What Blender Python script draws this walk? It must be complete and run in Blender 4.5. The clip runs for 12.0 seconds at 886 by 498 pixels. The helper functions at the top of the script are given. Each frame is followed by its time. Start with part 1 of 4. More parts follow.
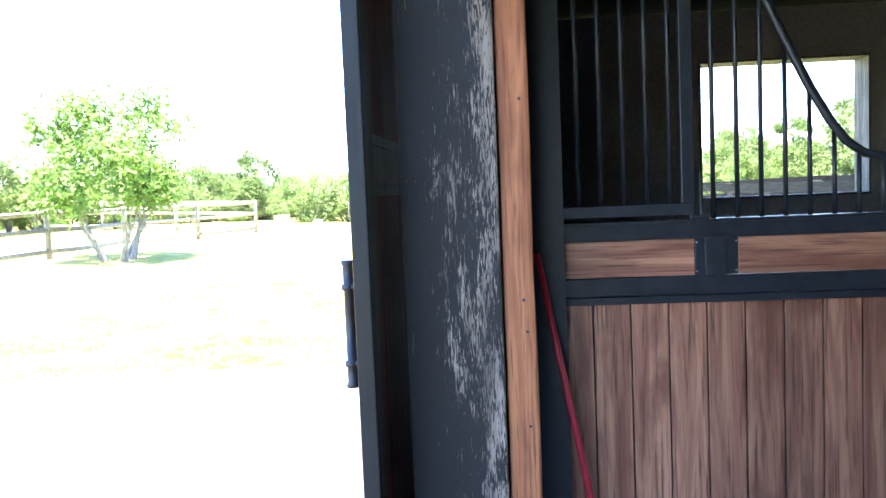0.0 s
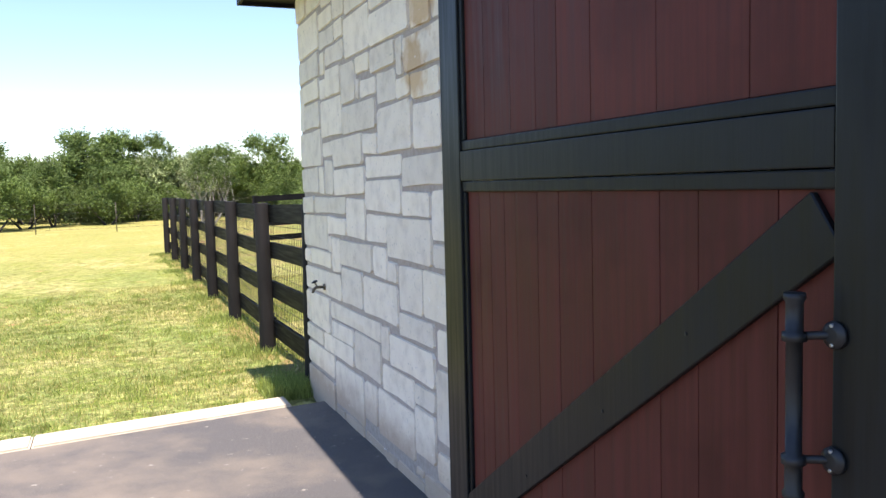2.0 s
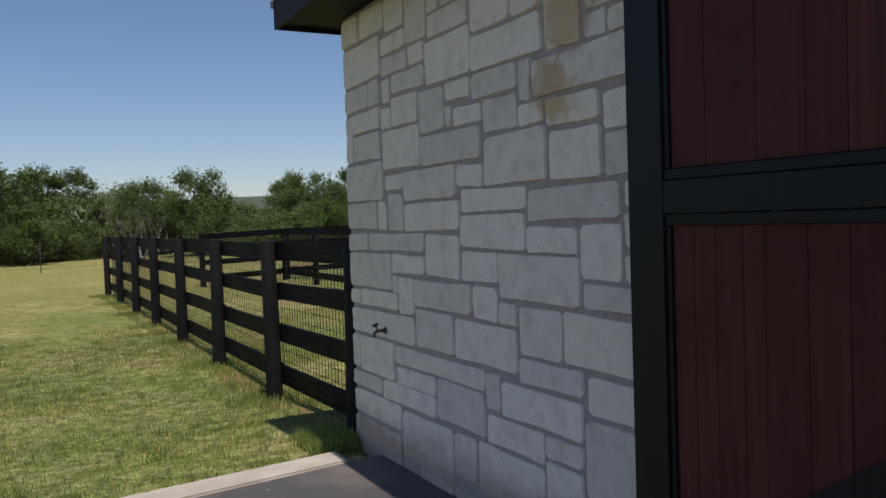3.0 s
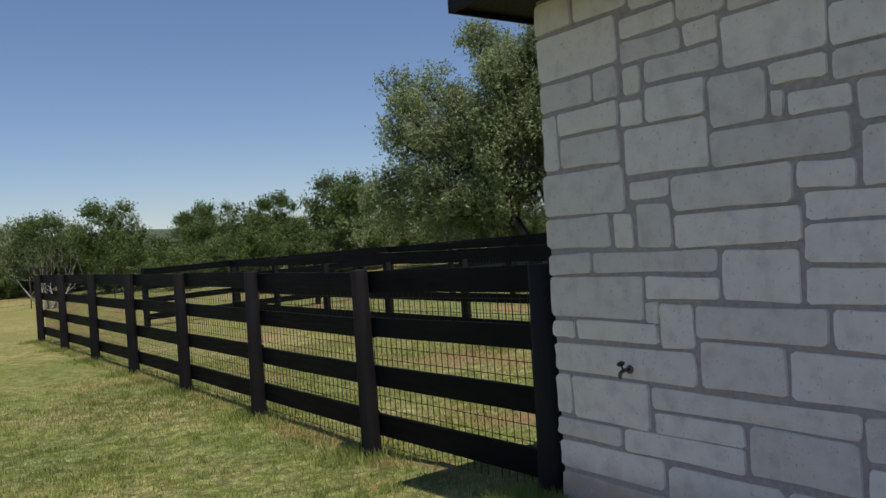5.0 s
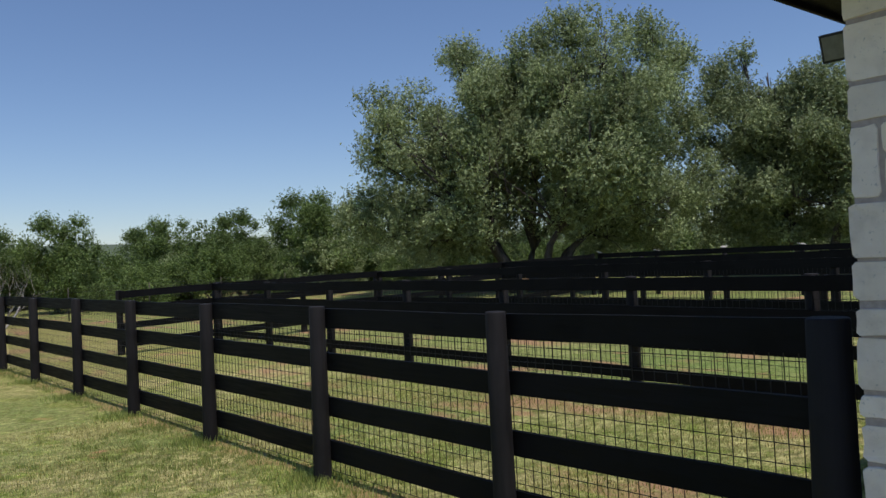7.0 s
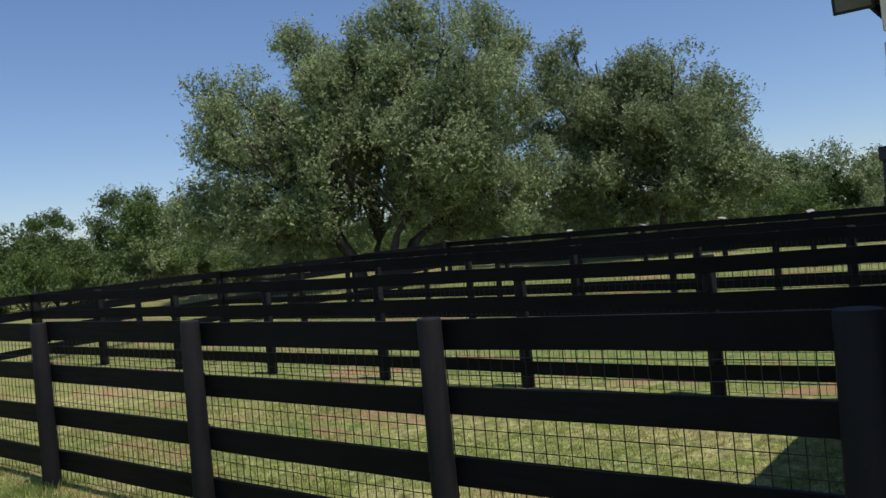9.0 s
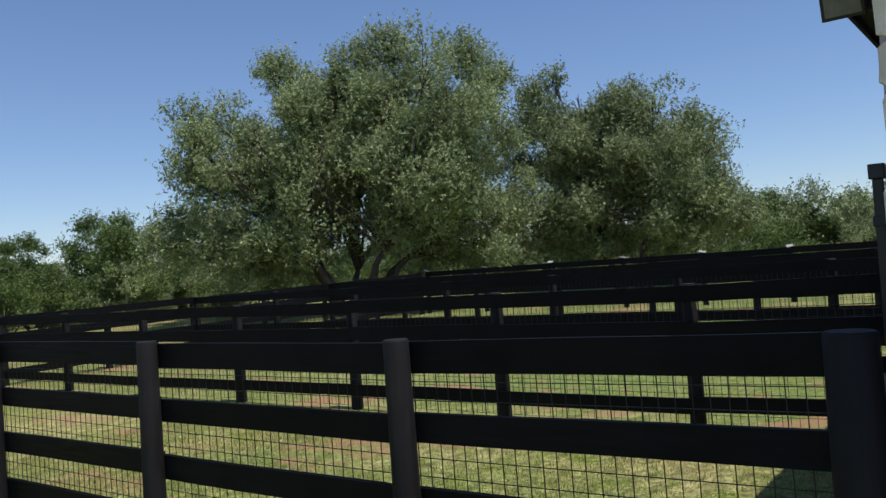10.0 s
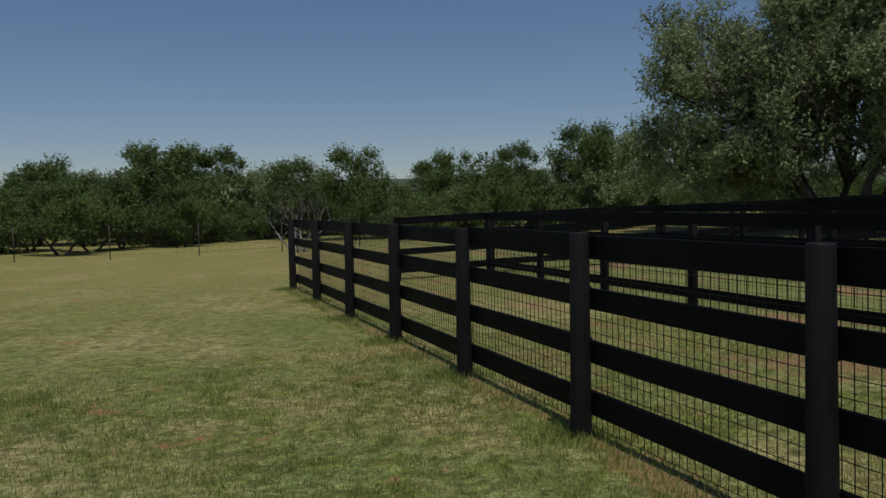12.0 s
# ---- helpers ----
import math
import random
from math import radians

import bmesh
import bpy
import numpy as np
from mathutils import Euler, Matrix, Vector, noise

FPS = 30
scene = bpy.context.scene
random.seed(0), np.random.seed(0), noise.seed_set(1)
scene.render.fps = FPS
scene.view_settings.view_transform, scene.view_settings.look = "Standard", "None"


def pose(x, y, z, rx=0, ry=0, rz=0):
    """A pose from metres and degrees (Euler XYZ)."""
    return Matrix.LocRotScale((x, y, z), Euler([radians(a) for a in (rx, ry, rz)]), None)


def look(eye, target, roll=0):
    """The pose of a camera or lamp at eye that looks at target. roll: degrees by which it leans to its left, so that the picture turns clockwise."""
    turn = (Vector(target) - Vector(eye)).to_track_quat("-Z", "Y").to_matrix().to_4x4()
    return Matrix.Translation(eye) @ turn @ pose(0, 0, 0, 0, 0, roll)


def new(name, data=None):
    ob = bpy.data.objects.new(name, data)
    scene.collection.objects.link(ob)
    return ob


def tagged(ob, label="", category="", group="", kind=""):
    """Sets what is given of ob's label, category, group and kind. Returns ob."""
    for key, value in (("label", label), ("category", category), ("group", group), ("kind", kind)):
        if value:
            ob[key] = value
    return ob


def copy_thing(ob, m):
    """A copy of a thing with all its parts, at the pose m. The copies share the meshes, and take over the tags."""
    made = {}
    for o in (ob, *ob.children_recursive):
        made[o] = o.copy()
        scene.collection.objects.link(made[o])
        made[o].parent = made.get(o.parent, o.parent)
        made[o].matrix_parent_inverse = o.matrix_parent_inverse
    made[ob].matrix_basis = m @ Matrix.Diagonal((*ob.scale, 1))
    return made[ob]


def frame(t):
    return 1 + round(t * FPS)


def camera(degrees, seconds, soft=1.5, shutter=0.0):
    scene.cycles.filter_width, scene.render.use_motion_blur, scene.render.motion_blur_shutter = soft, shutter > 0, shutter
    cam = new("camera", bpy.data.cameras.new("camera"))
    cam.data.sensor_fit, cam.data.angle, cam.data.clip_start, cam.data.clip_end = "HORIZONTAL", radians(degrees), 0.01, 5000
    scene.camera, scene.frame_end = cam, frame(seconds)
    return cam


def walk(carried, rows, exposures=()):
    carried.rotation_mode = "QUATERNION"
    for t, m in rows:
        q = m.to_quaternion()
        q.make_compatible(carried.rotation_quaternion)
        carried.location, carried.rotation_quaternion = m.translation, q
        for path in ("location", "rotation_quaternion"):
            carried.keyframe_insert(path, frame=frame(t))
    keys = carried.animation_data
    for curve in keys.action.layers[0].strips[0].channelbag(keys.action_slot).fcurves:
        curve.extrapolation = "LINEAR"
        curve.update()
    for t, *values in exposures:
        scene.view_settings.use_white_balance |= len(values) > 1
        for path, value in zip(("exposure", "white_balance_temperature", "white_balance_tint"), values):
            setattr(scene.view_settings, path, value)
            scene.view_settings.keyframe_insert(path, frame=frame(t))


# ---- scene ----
cam = camera(57.1, 12.0)
PATH = [
    (0, (0.303, -2.599, 1.467), (0.144, -0.611, 1.326), -2.4),
    (0.5, (-0.104, -2.29, 1.484), (-0.062, -0.294, 1.36), -1.6),
    (1, (-0.546, -1.999, 1.483), (-0.137, -0.047, 1.33), -2.3),
    (1.5, (-0.941, -1.678, 1.476), (-0.278, 0.2, 1.298), -2.9),
    (2, (-1.357, -1.313, 1.488), (-0.598, 0.532, 1.332), -1.5),
    (2.5, (-1.749, -1.005, 1.486), (-0.894, 0.799, 1.366), -2.3),
    (3, (-2.081, -0.595, 1.512), (-1.14, 1.169, 1.437), -2.0),
    (3.2, (-2.215, -0.43, 1.508), (-1.26, 1.327, 1.445), -1.4),
    (5, (-3.243, 1.208, 1.555), (-2.072, 2.829, 1.533), -3.7),
    (5.5, (-3.36, 1.735, 1.567), (-2.164, 3.338, 1.58), -3.1),
    (6, (-3.532, 2.217, 1.55), (-2.315, 3.804, 1.568), -0.9),
    (6.5, (-3.611, 2.668, 1.643), (-2.41, 4.267, 1.576), -2.5),
    (7, (-3.636, 3.089, 1.72), (-2.35, 4.621, 1.745), -2.5),
    (7.5, (-3.62, 3.46, 1.742), (-2.174, 4.842, 1.77), -3.4),
    (7.7, (-3.6, 3.57, 1.75), (-2.123, 4.918, 1.73), -4.5),
    (9.5, (-3.327, 4.197, 1.794), (-1.728, 5.399, 1.804), -4.4),
    (10, (-3.2, 4.21, 1.705), (-1.597, 5.405, 1.757), -4.0),
    (10.5, (-3.031, 4.2, 1.579), (-1.502, 5.489, 1.576), -2.1),
    (11, (-2.991, 4.157, 1.537), (-1.602, 5.595, 1.5), -2.7),
    (11.5, (-2.987, 4.084, 1.562), (-1.918, 5.773, 1.516), -0.9),
    (12, (-2.912, 4.033, 1.576), (-2.221, 5.907, 1.469), -1.3),
]
walk(cam, [(t, look(eye, target, roll)) for t, eye, target, roll in PATH],
     exposures=[(0, 4.25, 6150, 17), (0.5, 2.95, 6350, 15), (1.0, 2.3, 6700, 14), (1.5, 2.3, 6700, 16), (2.0, 1.65, 6900, 18), (2.5, 0.5, 6600, 17), (3.0, -0.02, 6550, 18), (3.2, -0.05, 6550, 18), (5.0, -0.02, 6500, 18), (6.0, 0.22, 6450, 17), (7.0, 0.12, 6300, 17), (9.5, 0.24, 6200, 17), (11.0, 0.4, 6500, 16), (11.5, 0.2, 6450, 16), (12.0, -0.72, 6400, 16)])

# ---- light ----
SUN_WAY = Vector((0.03, 0.33, -1.0)).normalized()
world = bpy.data.worlds.new("sky")
scene.world = world
world.use_nodes = True
wn = world.node_tree.nodes
sky = wn.new("ShaderNodeTexSky")
sky.sky_type = "NISHITA"
sky.sun_disc = False
sky.sun_elevation = math.asin(-SUN_WAY.z)
sky.sun_rotation = math.pi
sky.air_density, sky.dust_density, sky.ozone_density = 1.0, 0.05, 5.5
world.node_tree.links.new(sky.outputs[0], wn["Background"].inputs[0])
wn["Background"].inputs[1].default_value = 0.092
sun = new("sun", bpy.data.lights.new("sun", "SUN"))
sun.data.energy, sun.data.angle, sun.data.color = 3.4, radians(0.55), (1.0, 0.95, 0.87)
sun.matrix_world = look((0, 0, 30), Vector((0, 0, 30)) + SUN_WAY)


# ---- materials ----
class Mat:
    """A small builder for node materials."""

    def __init__(self, name, rough=0.7, metal=0.0, spec=0.5):
        self.m = bpy.data.materials.new(name)
        self.m.use_nodes = True
        self.t = self.m.node_tree
        self.b = self.t.nodes["Principled BSDF"]
        self.b.inputs["Roughness"].default_value = rough
        self.b.inputs["Metallic"].default_value = metal
        self.b.inputs["Specular IOR Level"].default_value = spec
        self.co = self.t.nodes.new("ShaderNodeTexCoord").outputs["Object"]

    def node(self, kind, **ins):
        n = self.t.nodes.new(kind)
        for k, v in ins.items():
            self.put(n, k.replace("_", " "), v)
        return n

    def put(self, n, key, v):
        s = n.inputs[int(key)] if key.isdigit() else n.inputs[key]
        if isinstance(v, bpy.types.NodeSocket):
            self.t.links.new(v, s)
        else:
            s.default_value = v

    def world_co(self):
        self.co = self.t.nodes.new("ShaderNodeNewGeometry").outputs["Position"]
        return self

    def noise(self, scale, detail=4, stretch=(1, 1, 1), rough=0.55, dist=0.0):
        mp = self.node("ShaderNodeMapping", Vector=self.co, Scale=stretch)
        return self.node("ShaderNodeTexNoise", Vector=mp.outputs[0], Scale=scale, Detail=detail, Roughness=rough, Distortion=dist).outputs["Fac"]

    def ramp(self, fac, *stops):
        n = self.node("ShaderNodeValToRGB", Fac=fac)
        e = n.color_ramp.elements
        while len(e) < len(stops):
            e.new(0.5)
        for el, (p, c) in zip(e, stops):
            el.position, el.color = p, (*c, 1)
        return n.outputs[0]

    def level(self, fac, a, b):
        return self.ramp(fac, (a, (0, 0, 0)), (b, (1, 1, 1)))

    def mix(self, fac, a, b, mode="MIX"):
        n = self.t.nodes.new("ShaderNodeMix")
        n.data_type, n.blend_type = "RGBA", mode
        for k, v in ((0, fac), (6, a), (7, b)):
            if isinstance(v, bpy.types.NodeSocket):
                self.t.links.new(v, n.inputs[k])
            else:
                n.inputs[k].default_value = v if k == 0 else (*v, 1)
        return n.outputs[2]

    def vary(self, colour, low=0.8, high=1.15, island=False):
        if island:
            r = self.t.nodes.new("ShaderNodeNewGeometry").outputs["Random Per Island"]
        else:
            r = self.t.nodes.new("ShaderNodeObjectInfo").outputs["Random"]
        return self.mix(1.0, colour, self.ramp(r, (0, (low,) * 3), (1, (high,) * 3)), "MULTIPLY")

    def colour(self, c):
        self.put(self.b, "Base Color", c if isinstance(c, bpy.types.NodeSocket) else (*c, 1))
        return self

    def bump(self, h, strength=0.3, depth=0.01):
        n = self.node("ShaderNodeBump", Strength=strength, Distance=depth, Height=h)
        self.put(self.b, "Normal", n.outputs[0])
        return self

    def rough(self, s):
        self.put(self.b, "Roughness", s)
        return self


def mat_stone():
    k = Mat("limestone", 0.9)
    fine, mid, big = k.noise(60, 6), k.noise(9, 5), k.noise(2.2, 3)
    c = k.ramp(mid, (0.3, (0.73, 0.66, 0.56)), (0.5, (0.86, 0.785, 0.67)), (0.75, (0.91, 0.84, 0.715)))
    c = k.mix(k.ramp(k.t.nodes.new("ShaderNodeObjectInfo").outputs["Random"], (0.8, (0, 0, 0)), (0.95, (0.6,) * 3)), c, (0.74, 0.67, 0.53))
    c = k.mix(k.level(fine, 0.62, 0.75), c, (0.42, 0.42, 0.40))
    z = k.node("ShaderNodeSeparateXYZ", Vector=k.co).outputs[2]
    wob = k.node("ShaderNodeMath", **{"0": k.noise(5, 4), "1": 0.3, "2": z})
    wob.operation = "MULTIPLY_ADD"
    c = k.mix(k.ramp(wob.outputs[0], (0.28, (0.8,) * 3), (0.46, (0, 0, 0))), c, (0.46, 0.34, 0.25))
    for y, zz, r in ((2.25, 2.04, 0.16), (2.15, 2.36, 0.2)):
        d = k.node("ShaderNodeVectorMath", **{"0": k.co, "1": (0, y, zz)})
        d.operation = "DISTANCE"
        s = k.node("ShaderNodeMath", **{"0": d.outputs["Value"], "1": k.noise(11, 4)})
        s.operation = "MULTIPLY"
        c = k.mix(k.ramp(s.outputs[0], (r * 0.3, (0.75,) * 3), (r * 0.55, (0, 0, 0))), c, (0.52, 0.34, 0.16))
    chip = k.noise(24, 6, (1, 1, 1.6), 0.7, 0.6)
    c = k.mix(k.level(chip, 0.64, 0.70), c, (0.88, 0.86, 0.80))
    c = k.mix(k.level(k.noise(33, 5, (1, 1.6, 1), 0.75), 0.70, 0.74), c, (0.26, 0.23, 0.20))
    k.colour(k.vary(c, 0.82, 1.08))
    return k.bump(k.mix(0.5, mid, k.mix(0.5, chip, fine)), 0.8, 0.02).m


def mat_mortar():
    k = Mat("mortar", 0.95)
    k.colour(k.ramp(k.noise(30, 5), (0.3, (0.34, 0.295, 0.265)), (0.7, (0.46, 0.405, 0.365))))
    return k.bump(k.noise(80, 4), 0.5, 0.004).m


def mat_paint(name, colour, rough=0.55, grain=(1, 1, 0.05), wear=0.0, spec=0.5):
    k = Mat(name, rough, spec=spec)
    g = k.noise(45, 5, grain)
    c = k.mix(k.level(g, 0.35, 0.75), colour, tuple(min(1, v * 1.5 + 0.004) for v in colour))
    c = k.mix(k.level(k.noise(2.5, 4), 0.5, 0.75), c, tuple(v * 0.75 for v in colour))
    if wear:
        c = k.mix(k.level(k.noise(55, 6, (1, 1, 0.12)), 0.72 - wear, 0.76 - wear), c, (0.30, 0.26, 0.21))
    k.colour(k.vary(c, 0.85, 1.15))
    k.rough(k.ramp(g, (0.3, (rough - 0.1,) * 3), (0.7, (rough + 0.15,) * 3)))
    return k.bump(g, 0.25, 0.004).m


def mat_weathered():
    k = Mat("weathered_black_timber", 0.6)
    grain = k.noise(210, 6, (1.0, 1.0, 0.10), 0.7, 0.8)
    patch = k.noise(5.5, 6, (1.5, 1, 0.42), 0.7, 0.5)
    x = k.node("ShaderNodeSeparateXYZ", Vector=k.co).outputs[0]
    side = k.ramp(x, (0.05, (0, 0, 0)), (0.14, (0.13,) * 3), (0.26, (0.2,) * 3))
    m = k.node("ShaderNodeMath", **{"0": grain, "1": patch})
    m.operation = "ADD"
    m2 = k.node("ShaderNodeMath", **{"0": m.outputs[0], "1": side})
    m2.operation = "ADD"
    worn = k.ramp(k.node("ShaderNodeMapRange", **{"0": m2.outputs[0], "1": 1.185, "2": 1.25}).outputs[0], (0, (0, 0, 0)), (1, (1, 1, 1)))
    bare = k.ramp(k.noise(25, 4, (1, 1, 0.1)), (0.3, (0.11, 0.09, 0.075)), (0.7, (0.40, 0.335, 0.275)))
    k.colour(k.mix(worn, (0.009, 0.010, 0.012), bare))
    return k.bump(grain, 0.6, 0.006).m


def mat_wood(name, dark, light, rough=0.6, scale=1.0, along=2):
    k = Mat(name, rough)
    loc = k.node("ShaderNodeCombineXYZ", X=k.t.nodes.new("ShaderNodeObjectInfo").outputs["Random"], Y=0.0, Z=k.t.nodes.new("ShaderNodeObjectInfo").outputs["Random"])
    sc2 = k.node("ShaderNodeVectorMath", **{"0": loc.outputs[0], "1": (37, 37, 37)})
    sc2.operation = "MULTIPLY"
    add = k.node("ShaderNodeVectorMath", **{"0": k.co, "1": sc2.outputs[0]})
    k.co = add.outputs[0]
    run = (1, 1, 0.07) if along == 2 else (0.07, 1, 1)
    hair = (1, 1, 0.04) if along == 2 else (0.04, 1, 1)
    g = k.noise(14 * scale, 6, run, 0.6, 1.6)
    f = k.noise(90 * scale, 5, hair)
    blot = k.noise(5, 5, (1, 1, 0.5))
    c = k.ramp(g, (0.36, dark), (0.52, tuple((a + b) / 2 for a, b in zip(dark, light))), (0.62, light))
    c = k.mix(k.level(f, 0.52, 0.68), c, tuple(v * 0.55 for v in dark))
    c = k.mix(k.level(blot, 0.55, 0.72), c, tuple(v * 0.8 for v in dark))
    k.colour(k.vary(c, 0.72, 1.2))
    return k.bump(k.mix(0.5, g, f), 0.3, 0.004).m


def mat_ground():
    k = Mat("turf", 0.95, spec=0.1).world_co()
    patch, mid, fine = k.noise(0.35, 5, rough=0.6), k.noise(2.2, 5), k.noise(38, 5)
    c = k.ramp(patch, (0.36, (0.125, 0.19, 0.05)), (0.5, (0.225, 0.24, 0.08)), (0.64, (0.40, 0.345, 0.16)))
    c = k.mix(k.level(mid, 0.5, 0.62), c, (0.14, 0.19, 0.032))
    c = k.mix(k.level(fine, 0.48, 0.72), c, (0.42, 0.37, 0.16))
    c = k.mix(k.level(k.noise(70, 4), 0.5, 0.8), c, (0.07, 0.10, 0.02))
    c = k.mix(k.mix(1.0, k.level(k.noise(5.5, 5, rough=0.7), 0.5, 0.6), (0.65, 0.65, 0.65), "MULTIPLY"), c, (0.10, 0.135, 0.025))
    tuft = k.noise(9, 6, rough=0.75, dist=0.5)
    # Hollows darkened, crests brightened: tiny shadows between tufts put into the colour.
    c = k.mix(1.0, c, k.ramp(tuft, (0.36, (0.55,) * 3), (0.5, (1.2,) * 3), (0.64, (1.9,) * 3)), "MULTIPLY")
    soil = k.noise(1.1, 6, rough=0.65)
    c = k.mix(k.level(soil, 0.635, 0.68), c, (0.42, 0.235, 0.12))
    c = k.mix(k.level(k.noise(4.2, 5, rough=0.6), 0.69, 0.73), c, (0.40, 0.25, 0.13))
    axes = k.node("ShaderNodeSeparateXYZ", Vector=k.co)
    x, y = axes.outputs[0], axes.outputs[1]
    dry = k.node("ShaderNodeMapRange", **{"0": y, "1": 11.0, "2": 26.0, "3": 0.0, "4": 0.55}).outputs[0]
    c = k.mix(dry, c, (0.37, 0.32, 0.105))
    dx = k.node("ShaderNodeMath", **{"0": x, "1": 0.12})
    dx.operation = "SUBTRACT"
    ab = k.node("ShaderNodeMath", **{"0": dx.outputs[0]})
    ab.operation = "ABSOLUTE"
    worn = k.node("ShaderNodeMath", **{"0": k.noise(2.6, 5, rough=0.7), "1": -1.1, "2": ab.outputs[0]})
    worn.operation = "MULTIPLY_ADD"
    sh = k.node("ShaderNodeMath", **{"0": worn.outputs[0], "1": 1.0})
    sh.operation = "ADD"
    inside = k.node("ShaderNodeMapRange", **{"0": y, "1": 21.4, "2": 22.2, "3": 1.0, "4": 0.0}).outputs[0]
    foot = k.mix(1.0, k.ramp(sh.outputs[0], (0.50, (0.6,) * 3), (0.62, (0, 0, 0))), inside, "MULTIPLY")
    c = k.mix(foot, c, (0.38, 0.23, 0.115))
    paddock = k.node("ShaderNodeMapRange", **{"0": x, "1": 4.3, "2": 5.4, "3": 0.0, "4": 0.4}).outputs[0]
    c = k.mix(paddock, c, k.ramp(k.noise(6, 6, rough=0.7), (0.35, (0.09, 0.16, 0.04)), (0.65, (0.24, 0.31, 0.10))))
    run = k.ramp(k.node("ShaderNodeMapRange", **{"0": x, "1": 0.5, "2": 1.6}).outputs[0], (0, (0, 0, 0)), (1, (1, 1, 1)))
    bare = k.mix(1.0, run, k.level(k.noise(0.9, 6, (1, 0.5, 1), 0.65), 0.54, 0.62), "MULTIPLY")
    c = k.mix(bare, c, (0.38, 0.235, 0.125))
    k.colour(c)
    return k.bump(k.mix(0.5, fine, tuft), 1.0, 0.06).m


def mat_leaf(name, a, b, trans=0.25):
    k = Mat(name, 0.55, spec=0.35)
    r = k.t.nodes.new("ShaderNodeNewGeometry").outputs["Random Per Island"]
    c = k.ramp(r, (0.0, a), (0.6, b), (1.0, tuple(min(1, v * 1.6) for v in b)))
    big = k.noise(0.6, 3)
    c = k.mix(k.level(big, 0.4, 0.7), c, tuple((x + y) * 0.42 for x, y in zip(a, b)))
    c = k.vary(c, 0.94, 1.12)
    k.colour(c)
    tr = k.node("ShaderNodeBsdfTranslucent", Color=c)
    mx = k.node("ShaderNodeMixShader", Fac=trans)
    k.t.links.new(k.b.outputs[0], mx.inputs[1])
    k.t.links.new(tr.outputs[0], mx.inputs[2])
    k.t.links.new(mx.outputs[0], k.t.nodes["Material Output"].inputs[0])
    return k.m


def mat_bark(name, a, b):
    k = Mat(name, 0.95)
    g = k.noise(9, 6, (1, 1, 0.25), 0.65)
    k.colour(k.ramp(g, (0.3, a), (0.7, b)))
    return k.bump(g, 0.8, 0.03).m


def mat_asphalt():
    k = Mat("asphalt", 0.85).world_co()
    fine, big = k.noise(140, 4), k.noise(0.9, 5, rough=0.6)
    c = k.ramp(fine, (0.3, (0.05, 0.048, 0.05)), (0.6, (0.10, 0.095, 0.095)), (0.8, (0.2, 0.19, 0.18)))
    c = k.mix(k.level(big, 0.45, 0.7), c, (0.21, 0.175, 0.14))
    c = k.mix(k.level(k.noise(16, 5), 0.66, 0.72), c, (0.26, 0.24, 0.21))
    k.colour(c)
    return k.bump(fine, 0.4, 0.006).m


def mat_concrete(name="concrete", lo=(0.42, 0.365, 0.29), hi=(0.58, 0.51, 0.42)):
    k = Mat(name, 0.9).world_co()
    k.colour(k.ramp(k.noise(4, 6), (0.3, lo), (0.7, hi)))
    return k.bump(k.noise(90, 4), 0.3, 0.003).m


def mat_plain(name, c, rough=0.5, metal=0.0, var=0.25):
    k = Mat(name, rough, metal)
    n = k.noise(20, 5)
    k.colour(k.ramp(n, (0.3, tuple(v * (1 - var) for v in c)), (0.7, tuple(min(1, v * (1 + var)) for v in c))))
    k.rough(k.ramp(n, (0.3, (max(0, rough - 0.08),) * 3), (0.7, (min(1, rough + 0.1),) * 3)))
    return k.m


STONE, MORTAR = mat_stone(), mat_mortar()
FENCE = mat_paint("fence_black_paint", (0.004, 0.004, 0.0046), 0.6, (1, 0.05, 1), spec=0.12)
POSTM = mat_paint("post_black_paint", (0.012, 0.011, 0.011), 0.7, (1, 1, 0.08), spec=0.2)
DOORBLACK = mat_paint("door_black_paint", (0.0055, 0.007, 0.008), 0.4, spec=0.24)
DOORRED = mat_paint("door_red_stain", (0.08, 0.021, 0.0165), 0.5, spec=0.15)
WEATHER = mat_weathered()
ORANGE = mat_wood("cedar_post", (0.25, 0.08, 0.028), (0.44, 0.17, 0.068), 0.65)
STALL = mat_wood("stall_plank_stain", (0.19, 0.07, 0.04), (0.42, 0.205, 0.12), 0.42)
STALLRAIL = mat_wood("stall_board_stain", (0.20, 0.075, 0.042), (0.46, 0.22, 0.125), 0.42, along=0)
STEEL = mat_plain("black_steel", (0.02, 0.023, 0.027), 0.36, 0.2)
IRON = mat_plain("pipe_iron", (0.03, 0.032, 0.036), 0.45, 0.5)
ZINC = mat_plain("bright_bolt", (0.5, 0.5, 0.5), 0.35, 0.9)
WIRE = mat_plain("wire_black", (0.02, 0.02, 0.02), 0.5, 0.4)
BRASS = mat_plain("dull_brass", (0.16, 0.13, 0.10), 0.45, 0.7)
GROUND, ASPHALT, CONCRETE = mat_ground(), mat_asphalt(), mat_concrete()
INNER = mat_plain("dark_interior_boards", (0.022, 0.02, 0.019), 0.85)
SOFFIT = mat_paint("soffit_dark", (0.014, 0.011, 0.011), 0.6, spec=0.2)
ROOFM = mat_plain("roof_metal", (0.12, 0.12, 0.12), 0.5, 0.3)
OAK = mat_leaf("oak_leaves", (0.115, 0.16, 0.062), (0.315, 0.37, 0.175), 0.26)
SCRUB = mat_leaf("scrub_leaves", (0.055, 0.095, 0.024), (0.15, 0.215, 0.055), 0.24)
